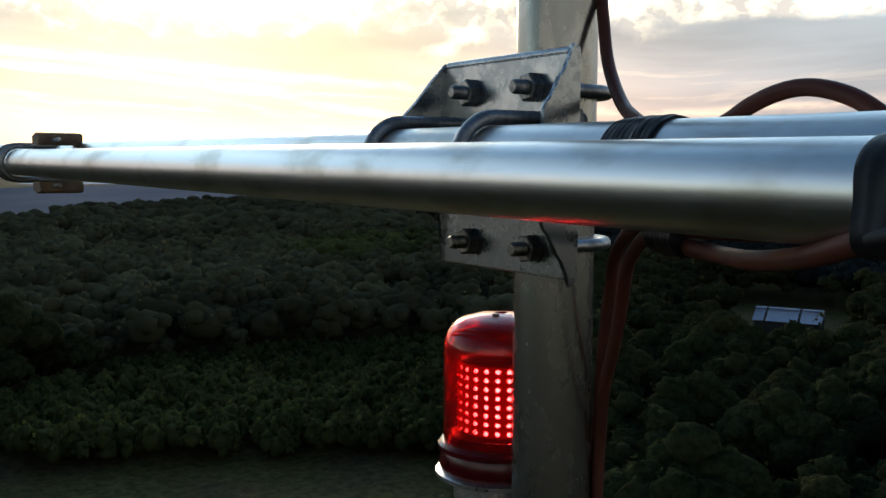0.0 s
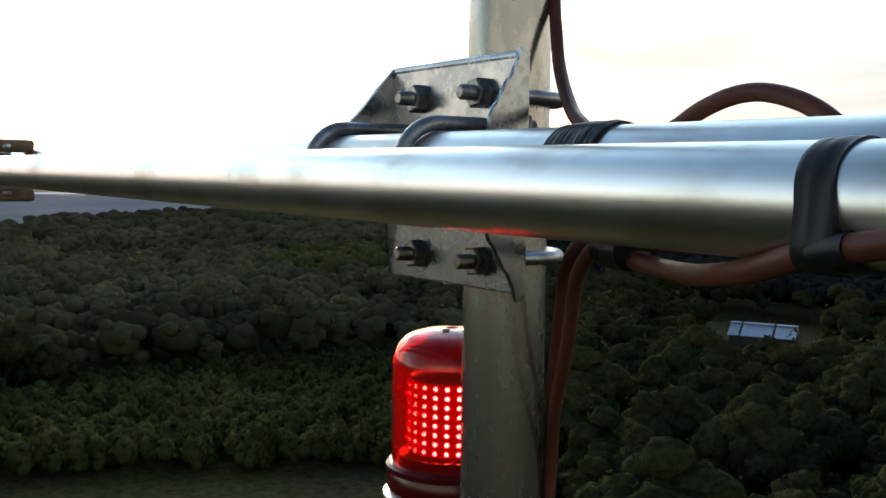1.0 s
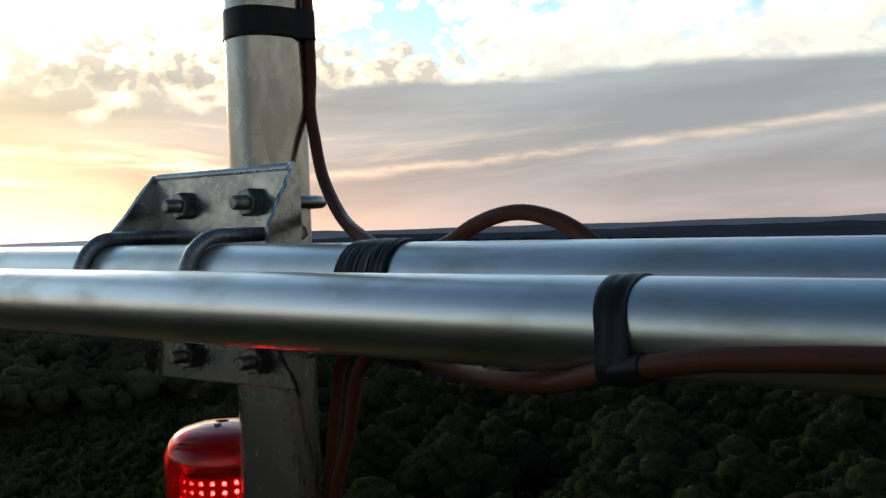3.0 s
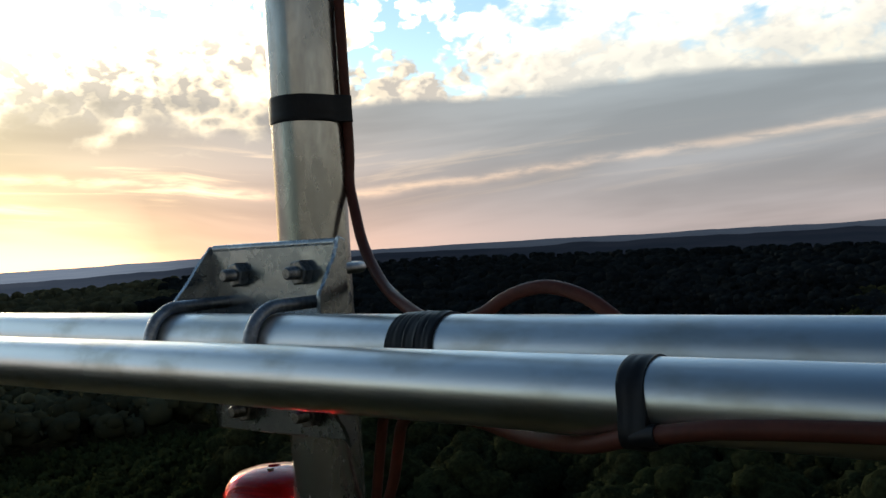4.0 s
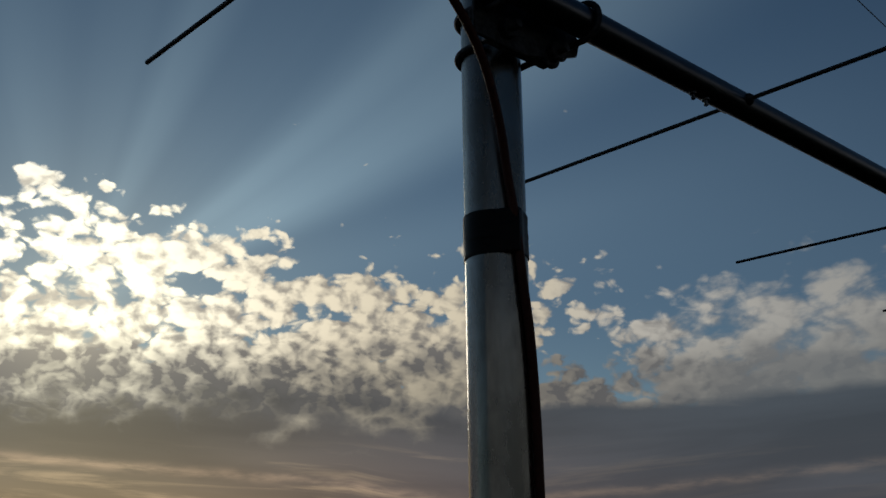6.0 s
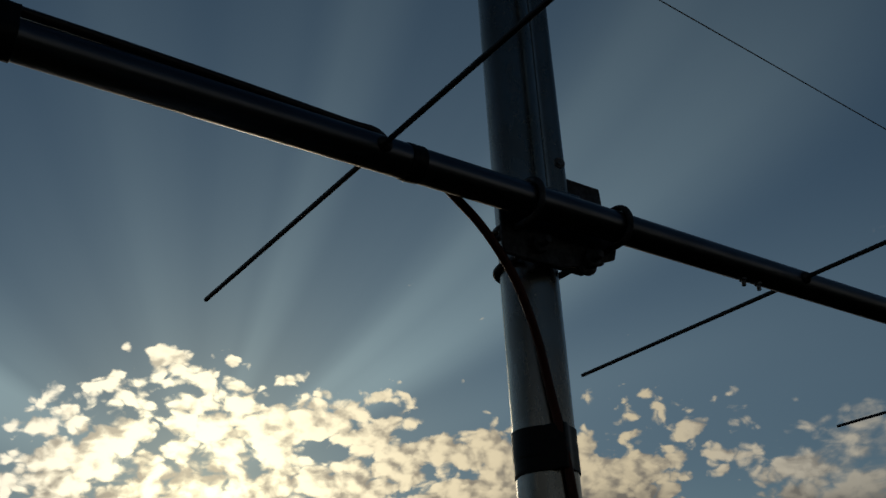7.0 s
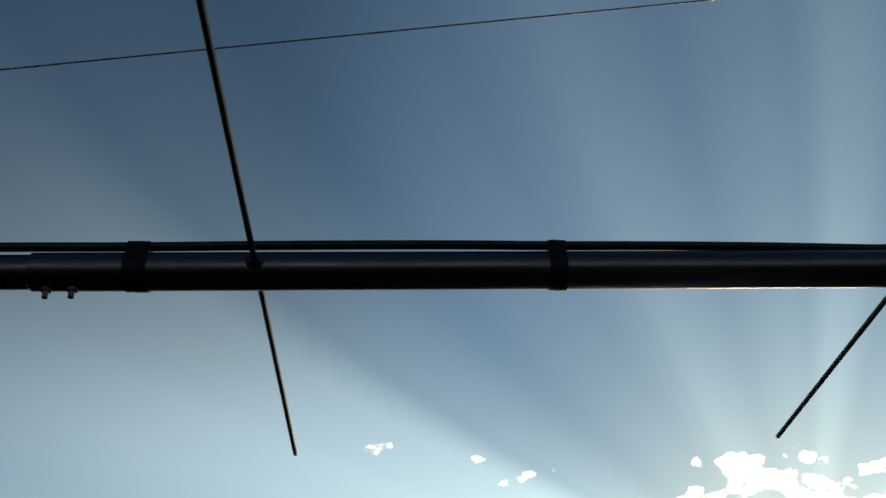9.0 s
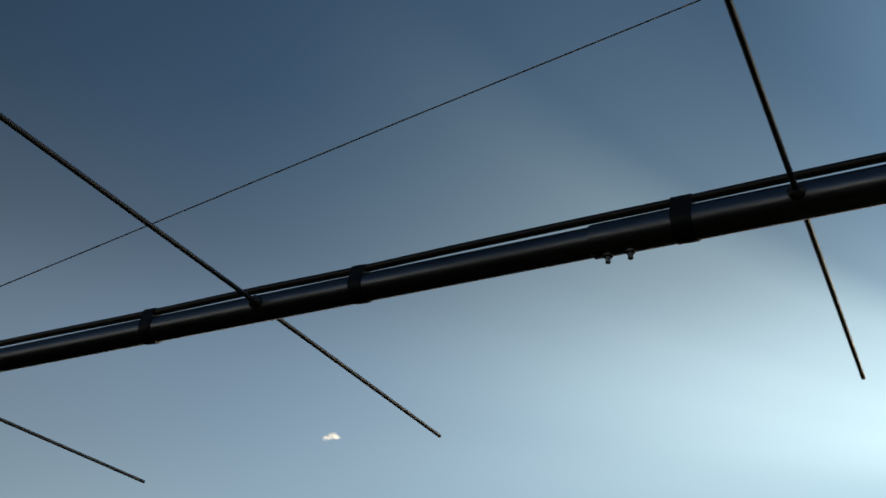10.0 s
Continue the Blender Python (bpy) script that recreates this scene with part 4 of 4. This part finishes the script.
child(part("eye", eye_ring((GX, -0.106, 1.1310), 0.0068, 0.0016), DARK_STEEL, guy))
child(part("shank", sweep([(GX, -0.100, 1.1320), (GX, -0.078, 1.1360)], 0.0022, 10, 1, False), DARK_STEEL, guy))
child(part("strap_end", slab([(0, -0.0055), (0.030, -0.0045), (0.030, 0.0045), (0, 0.0045)], (GX - 0.002, -0.084, 1.1360), (0, 1, 0.15), (0, -0.15, 1), 0.003, 0.0006), OCHRE, guy, "tan strap end"))
child(part("strap", slab([(0, -0.003), (0.070, -0.003), (0.070, 0.005), (0, 0.003)], (GX - 0.0015, -0.058, 1.1405), (0, 1, 0.15), (0, -0.15, 1), 0.0025, 0.0005), TAPE, guy, "dark strap across the mast"))
child(part("corner_plate", slab([(-0.012, -0.016), (0.014, 0.004), (0.016, 0.008), (-0.012, 0.008)], (GX - 0.0035, 0.010, 1.1501), (0, 1, 0.1), (0, -0.1, 1), 0.0025, 0.0005), DARK_STEEL, guy))
child(part("hook", sweep([(GX, 0.020, 1.1558), (GX, 0.026, 1.1486), (GX, 0.034, 1.1458), (GX, 0.046, 1.1444)], 0.0020, 10, 6), STEEL, guy))
turnbuckle = child(part("turnbuckle", turned(bmesh.new(), (GX, 0.040, 1.1451), (0, 1, -0.10), [(0, 0.0035), (0.002, 0.0052), (0.0065, 0.0055), (0.0075, 0.0084), (0.010, 0.0088), (0.046, 0.0088), (0.0485, 0.0084), (0.0495, 0.0060), (0.055, 0.0058), (0.057, 0.0035)], 18), ALU_BACKLIT, guy, "grey metal turnbuckle barrel"))
slot_at = Vector((GX, 0.069, 1.1422)) + Vector((0.62, -0.40, -0.68)).normalized() * 0.0086
part("slot", slab([(-0.009, -0.0018), (0.009, -0.0018), (0.010, 0), (0.009, 0.0018), (-0.009, 0.0018), (-0.010, 0)], slot_at, (0.35, 0.90, -0.22), (0.74, -0.15, 0.65), 0.0012, 0.0003), ZINC, turnbuckle, "bright worn slot")
child(part("shank", sweep([(GX, 0.094, 1.1376), (GX, 0.128, 1.1319)], 0.0021, 10, 1, False), STEEL, guy))
child(part("thimble", eye_ring((GX, 0.137, 1.1296), 0.0055, 0.0014), DARK_STEEL, guy))
child(part("tie_back", sweep([(GX - 0.003, 0.0, 1.1485), (0.030, 0.004, 1.1484)], 0.003, 10, 1, False), DARK_STEEL, guy))


# ---------------------------------------------------------------- ground, woods, house, far hills
def ground_z(px, py):
    d = math.hypot(px, py)
    az = math.degrees(math.atan2(-px, py))
    bumps = 2.2 * noise.noise(Vector((px * 0.006, py * 0.006, 3.1))) + 0.7 * noise.noise(Vector((px * 0.02, py * 0.02, 7.7)))
    fade = min(1.0, d / 60.0)
    valley = 1.0 / (1.0 + math.exp(-(d - wood_edge(az) - 120) / 60.0))
    return GROUND + bumps * fade - 16.0 * valley


def wood_edge(az):
    """How far the near wood reaches in each direction."""
    rows = ((-180, 900), (0, 850), (14, 925), (20, 1030), (28, 1150), (40, 1450), (51, 1250), (62, 1000), (67, 780), (75, 660), (80, 540), (95, 470), (180, 900))
    for (a, da), (b, db) in zip(rows, rows[1:]):
        if a <= az <= b:
            t = (az - a) / (b - a)
            return da + (db - da) * t * t * (3 - 2 * t)
    return 900


def build_ground():
    bm = bmesh.new()
    radii = [0.0, 6, 15, 30, 50, 75, 100, 130, 165, 205, 250, 300, 360, 430, 510, 600, 700, 820, 960, 1120, 1300, 1500, 1800, 2200, 2700, 3400, 4200, 4900]
    spokes = 180
    rows = [[bm.verts.new((0, 0, GROUND))]]
    for r in radii[1:]:
        rows.append([bm.verts.new((px, py, ground_z(px, py))) for px, py in
                     ((-r * math.sin(a), r * math.cos(a)) for a in (2 * math.pi * k / spokes for k in range(spokes)))])
    for k in range(spokes):
        bm.faces.new((rows[0][0], rows[1][k], rows[1][(k + 1) % spokes]))
    skin(bm, rows[1:])
    return tagged(part("ground", bm, MEADOW), "dark rough meadow and woodland floor at dusk", "ground", kind="structure")


build_ground()


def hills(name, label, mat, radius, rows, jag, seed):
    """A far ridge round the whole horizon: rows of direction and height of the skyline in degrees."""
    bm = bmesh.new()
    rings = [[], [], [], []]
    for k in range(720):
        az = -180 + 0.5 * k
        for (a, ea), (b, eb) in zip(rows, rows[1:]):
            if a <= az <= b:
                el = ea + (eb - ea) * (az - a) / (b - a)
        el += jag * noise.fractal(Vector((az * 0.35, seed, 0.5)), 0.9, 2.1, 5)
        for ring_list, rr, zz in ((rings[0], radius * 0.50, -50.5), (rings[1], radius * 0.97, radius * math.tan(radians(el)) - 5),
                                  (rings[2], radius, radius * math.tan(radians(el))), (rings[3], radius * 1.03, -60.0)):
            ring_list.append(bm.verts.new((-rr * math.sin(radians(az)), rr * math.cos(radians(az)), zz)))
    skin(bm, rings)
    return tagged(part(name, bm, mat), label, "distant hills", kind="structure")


# both ridges glow by themselves to stand in for hazy air
hills("backdrop", "hills along the horizon in painted blue haze", HILL_FAR, 4500, ((-180, -0.45), (0, -0.45), (14, -0.46), (20, -0.50), (42, -0.43), (46, -0.33), (62, -0.45), (67, -0.51), (80, -0.7), (180, -0.45)), 0.05, 2.0)
hills("backdrop", "wooded ridge below the horizon, blued by painted haze", HILL_NEAR, 1560, ((-180, -0.9), (14, -0.78), (28, -0.80), (41, -0.72), (54, -0.85), (67, -1.1), (80, -1.5), (180, -0.9)), 0.10, 9.0)


def leaf_cloud(rng, lobes, count, size):
    """Many small leaf clumps spread over the lobes of a crown, as arrays of corners with normals that follow the crown."""
    verts, normals = [], []
    for _ in range(count):
        cx, cy, cz, rr = lobes[rng.integers(len(lobes))]
        way = rng.normal(size=3)
        way /= np.linalg.norm(way)
        if way[2] < -0.4:
            way[2] *= -0.6
        p = np.array((cx, cy, cz)) + way * np.array((rr, rr, rr * 0.9)) * rng.uniform(0.80, 1.12)
        a = np.cross(way, rng.normal(size=3))
        a /= np.linalg.norm(a)
        b = np.cross(way, a) + way * rng.uniform(-1.1, 1.1)
        s = size * rng.uniform(0.6, 1.35)
        verts.append([p + s * (a * u + b * v) + way * s * 0.25 * w for u, v, w in ((-1, -0.4, -0.6), (0.2, -0.9, 0.3), (1, 0.3, -0.5), (-0.3, 0.9, 0.2))])
        n = way * 0.75 + np.array((0, 0, 0.3)) + np.cross(a, b) * rng.uniform(-0.3, 0.5)
        normals.append([n / np.linalg.norm(n)] * 4)
    return np.concatenate((np.array(verts), np.array(normals)), axis=2)


def clump_bodies(rng, lobes, rough, rows=4, cols=6, full=0.66):
    """The leafy mass under the outer leaves: a ragged lump for each lobe, as four-cornered facets."""
    quads = []
    for cx, cy, cz, rr in lobes:
        grid = np.zeros((rows + 1, cols, 6))
        for i in range(rows + 1):
            for j in range(cols):
                a, e = 2 * math.pi * (j + 0.5 * (i % 2)) / cols, math.pi * (i / rows - 0.5)
                q = rr * (full + rough * rng.uniform(-1, 1)) if 0 < i < rows else rr * full * 0.92
                way = (math.cos(e) * math.cos(a), math.cos(e) * math.sin(a), math.sin(e))
                grid[i, j] = (cx + q * way[0], cy + q * way[1], cz + 0.9 * q * way[2], *way)
        for i in range(rows):
            for j in range(cols):
                k = (j + 1) % cols
                quads.append([grid[i, j], grid[i, k], grid[i + 1, k], grid[i + 1, j]])
    return np.array(quads)


def placed(leaves, turn, at):
    """Leaves turned and set down elsewhere."""
    return np.concatenate((leaves[:, :, :3] @ turn.T + np.array(at), leaves[:, :, 3:] @ turn.T), axis=2)


def mesh_of(name, leaves, mat):
    count, sides, _ = leaves.shape
    mesh = bpy.data.meshes.new(name)
    mesh.vertices.add(count * sides)
    mesh.vertices.foreach_set("co", leaves[:, :, :3].reshape(-1).astype(np.float32))
    mesh.loops.add(count * sides)
    mesh.loops.foreach_set("vertex_index", np.arange(count * sides, dtype=np.int32))
    mesh.polygons.add(count)
    mesh.polygons.foreach_set("loop_start", np.arange(0, count * sides, sides, dtype=np.int32))
    mesh.update(calc_edges=True)
    mesh.shade_smooth()
    normals = leaves[:, :, 3:].reshape(-1, 3)
    normals = normals / np.maximum(np.linalg.norm(normals, axis=1, keepdims=True), 1e-6)
    mesh.attributes.new("custom_normal", "FLOAT_VECTOR", "POINT").data.foreach_set("vector", normals.reshape(-1).astype(np.float32))
    mesh.materials.append(mat)
    return mesh


def crown_lobes(rng, height, width, count=9, least=0.10, most=0.19):
    lobes = [(0, 0, height * 0.58, width * 0.36)]
    for k in range(count):
        a, q = 2.4 * k + rng.uniform(-0.4, 0.4), (0.12 + 0.28 * math.sqrt((k + 0.5) / count)) * width
        lobes.append((q * math.cos(a), q * math.sin(a), height * (0.84 - 0.95 * (q / width) ** 1.3 + rng.uniform(-0.05, 0.05)), width * rng.uniform(least, most)))
    lobes.append((rng.uniform(-0.4, 0.4), rng.uniform(-0.4, 0.4), height * 0.84, width * 0.19))
    return lobes


def build_tree(seed, height, width):
    rng = np.random.default_rng(seed)
    tree = thing("broadleaf_tree", "dark green broadleaf tree standing in the wood", "tree", "wood trees")
    lobes = crown_lobes(rng, height, width, 18, 0.13, 0.22)
    bm = sweep([(0, 0, -0.5), (0.1, 0.05, height * 0.3), (-0.1, 0.1, height * 0.45), (0.0, 0.0, height * 0.60)], 0.10 + height * 0.006, 7, 2)
    for lx, ly, lz, lr in lobes[1:6]:
        limb = sweep([(0, 0, height * 0.3), (lx * 0.5, ly * 0.5, lz * 0.75), (lx, ly, lz)], 0.06, 5, 2)
        mesh = bpy.data.meshes.new("limb")
        limb.to_mesh(mesh)
        limb.free()
        bm.from_mesh(mesh)
        bpy.data.meshes.remove(mesh)
    part("trunk", bm, BARK, tree)
    crown = new("crown", mesh_of("crown", np.concatenate((clump_bodies(rng, lobes, 0.13, 6, 8, 0.88), leaf_cloud(rng, lobes, 820, height * 0.0118))), LEAF))
    crown.parent = tree
    return tree


def polar(az, d):
    return -d * math.sin(radians(az)), d * math.cos(radians(az))


HOUSE = polar(37.1, 222.0)
# open ground: from and to direction, from and to distance
CLEARINGS = [(33.5, 40.6, 175.0, 236.0), (33.0, 42.5, 230.0, 266.0), (49.0, 58.0, 430.0, 560.0)]


def is_open(px, py):
    d = math.hypot(px, py)
    az = math.degrees(math.atan2(-px, py))
    n1 = noise.noise(Vector((px * 0.03, py * 0.03, 1.0)))
    return any(a0 + 1.5 * n1 < az < a1 + 1.5 * n1 and d0 + 9 * n1 < d < d1 + 9 * n1 for a0, a1, d0, d1 in CLEARINGS)


def is_young(az, d):
    return 50.0 < az < 88.0 and d < 178.0 + 1.1 * (60.0 - az) + 10 * noise.noise(Vector((az * 0.12, 9.0, 0)))


def plant():
    rng = np.random.default_rng(5)
    kinds = [build_tree(k, h, w) for k, (h, w) in enumerate(((12.5, 9.5), (11.0, 9.0), (14.0, 11.0), (10.0, 8.0), (9.0, 6.5), (13.0, 8.5)))]
    spots = []
    d = 9.0
    while d < 1500:
        step = 5.4 if d < 260 else 5.4 + (d - 260) * 0.014
        a0 = rng.uniform(0, 360)
        for k in range(int(2 * math.pi * d / step)):
            az = (a0 + 360 * k / int(2 * math.pi * d / step) + 180) % 360 - 180
            if (d > 300 and not 0 < az < 95) or (d > 150 and not -30 < az < 130 and k % 2):
                continue
            px, py = polar(az, d + rng.uniform(-0.5, 0.5) * step)
            px, py = px + rng.uniform(-0.35, 0.35) * step, py + rng.uniform(-0.35, 0.35) * step
            bare = 16.0 + 100.0 / (1 + math.exp(-(az - 52.0) / 2.0)) + 8.0 * noise.noise(Vector((az * 0.2, 4.0, 0)))
            # out of view, added trees close in give the tubes dark woodland to mirror
            bare = bare if 2 < az < 94 else 9.0
            if bare < d < wood_edge(az) and not is_open(px, py):
                spots.append((az, math.hypot(px, py), px, py, step))
        d += step * 0.85
    first = [s for s in spots if 12 < s[0] < 82 and s[1] > 60 and not is_young(s[0], s[1])]
    spots = [s for s in spots if not is_young(s[0], s[1])]
    first = sorted(first, key=lambda s: s[1])[:300]
    chosen = set(first)
    used = [False] * len(kinds)
    for az, dist, px, py, step in first:
        k = int(rng.integers(len(kinds)))
        size = rng.uniform(0.65, 1.2)
        m = pose(px, py, ground_z(px, py), 0, 0, rng.uniform(0, 360)) @ Matrix.Scale(size, 4)
        if used[k]:
            ob = copy_thing(kinds[k], m)
            ob.scale = (size, size, size)
        else:
            used[k] = True
            kinds[k].matrix_basis = m
    rest = [s for s in spots if s not in chosen]
    clouds = {"wood": [], "hill": [], "far": [], "young": []}
    stock = []
    for k in range(7):
        r = np.random.default_rng(50 + k)
        lobes = crown_lobes(r, 12.0, 9.5, 9, 0.13, 0.22)
        small = np.concatenate((clump_bodies(r, lobes[:3], 0.16, 4, 5, 0.84), leaf_cloud(r, lobes, 28, 0.50)))
        mid = np.concatenate((clump_bodies(r, lobes[:5], 0.16, 3, 5, 0.90), leaf_cloud(r, lobes, 24, 0.30)))
        far = clump_bodies(r, [(0, 0, 6.3, 4.4), (2.4 * r.uniform(-1, 1), 2.4 * r.uniform(-1, 1), 7.4, 3.1)], 0.15, 3, 5, 0.95)
        stock.append((np.concatenate((clump_bodies(r, lobes[:8], 0.14, 4, 6, 0.90), leaf_cloud(r, lobes, 150, 0.26))), far, small, mid))
    for az, dist, px, py, step in rest:
        leaves = stock[int(rng.integers(7))][(0 if dist < 175 and 11 < az < 56 else 3 if dist < 460 else 1) if 8 < az < 90 else 1]
        if not 4 < az < 94:
            leaves = leaves[::3] if dist > 40 else stock[int(rng.integers(7))][3]
        size = rng.uniform(0.62, 1.2)
        a = rng.uniform(0, 6.28)
        c, s = math.cos(a), math.sin(a)
        turn = np.array(((c, -s, 0), (s, c, 0), (0, 0, 1))) * size
        # woods beyond about 300 m take the leaf colour with shade put in
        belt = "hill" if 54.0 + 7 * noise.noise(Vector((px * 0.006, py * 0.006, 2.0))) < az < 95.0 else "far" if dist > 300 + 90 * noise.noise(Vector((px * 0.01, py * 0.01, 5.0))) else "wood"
        fresh = noise.noise(Vector((px * 0.02, py * 0.02, 6.0)))
        if 57.0 + 3 * fresh < az < 64.5 + 3 * fresh and 265 < dist < 390 + 40 * fresh:
            belt = "young"
        clouds[belt].append(placed(leaves, turn, (px, py, ground_z(px, py))))
    # bushes round the farm building
    for k in range(44):
        az, dist = 33.0 + 7.6 * rng.uniform(), rng.uniform(204.0, 213.0)
        px, py = polar(az, dist)
        size = rng.uniform(0.19, 0.27)
        clouds["wood"].append(placed(stock[int(rng.integers(7))][0], np.eye(3) * size, (px, py, ground_z(px, py) - 0.5)))
    # a dense young plantation fills the near slope
    for k in range(4300):
        az, dist = rng.uniform(50, 88), math.sqrt(rng.uniform(112.0 ** 2, 205.0 ** 2))
        edge = 117.0 + 6.0 * noise.noise(Vector((az * 0.15, 2.0, 0))) + 0.5 * max(0.0, az - 70.0)
        if dist < edge or not is_young(az, dist):
            continue
        px, py = polar(az, dist)
        size = rng.uniform(0.32, 0.55)
        turn = np.diag((size * 0.85, size * 0.85, size * 1.15))
        clouds["young"].append(placed(stock[int(rng.integers(7))][2], turn, (px, py, ground_z(px, py) - 1.2)))
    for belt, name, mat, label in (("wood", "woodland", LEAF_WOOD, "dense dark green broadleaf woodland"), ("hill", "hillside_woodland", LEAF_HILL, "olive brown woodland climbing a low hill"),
                                   ("far", "distant_woodland", LEAF_FAR, "woodland stretching to the horizon, darkened and blued in its leaf colour"), ("young", "young_plantation", LEAF_YOUNG, "dense green plantation of young trees")):
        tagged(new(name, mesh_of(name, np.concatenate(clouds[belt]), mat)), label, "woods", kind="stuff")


plant()


def build_house():
    hx, hy = HOUSE
    z0 = ground_z(hx, hy)
    house = thing("farm_building", "long low building with a pale sheet roof among the trees", "building", "", (hx, hy, z0))
    house.rotation_euler = (0, 0, radians(28))
    wall = plain("weathered_board_wall", (0.10, 0.09, 0.08), (0.06, 0.055, 0.05), 0.9, 0.6)
    roof = plain("pale_sheet_roof", (0.62, 0.66, 0.76), (0.52, 0.56, 0.66), 0.5, 0.4)
    gap = plain("dark_roof_gap", (0.06, 0.06, 0.07), (0.04, 0.04, 0.05), 0.8, 1.0)
    part("wall", slab([(-6.6, -3), (6.6, -3), (6.6, 3), (-6.6, 3)], (0, 0, 0), (1, 0, 0), (0, 1, 0), 3.6, 0.02), wall, house)
    for k, (a, b) in enumerate(((-6.9, -4.7), (-4.2, 2.1), (2.6, 6.9))):
        part("roof_panel", slab([(a, 0), (b, 0), (b, 5.0), (a, 5.0)], (0, -3.6, 3.6), (1, 0, 0), (0, 1, 0.55), 0.12, 0.02), roof, house, "pale metal roof sheet")
        part("roof_panel", slab([(a, 0), (b, 0), (b, 5.0), (a, 5.0)], (0, 3.6, 3.6), (1, 0, 0), (0, -1, 0.55), -0.12, 0.02), roof, house, "pale metal roof sheet")
    part("ridge", sweep([(-6.9, 0.3, 5.75), (6.9, 0.3, 5.75)], 0.12, 8, 1, False), gap, house)
    for x in (-3.8, 0.0, 3.8):
        part("window", slab([(-0.6, 0), (0.6, 0), (0.6, 1.1), (-0.6, 1.1)], (x, -3.03, 1.2), (1, 0, 0), (0, 0, 1), 0.06, 0.01), gap, house, "dark window")


build_house()
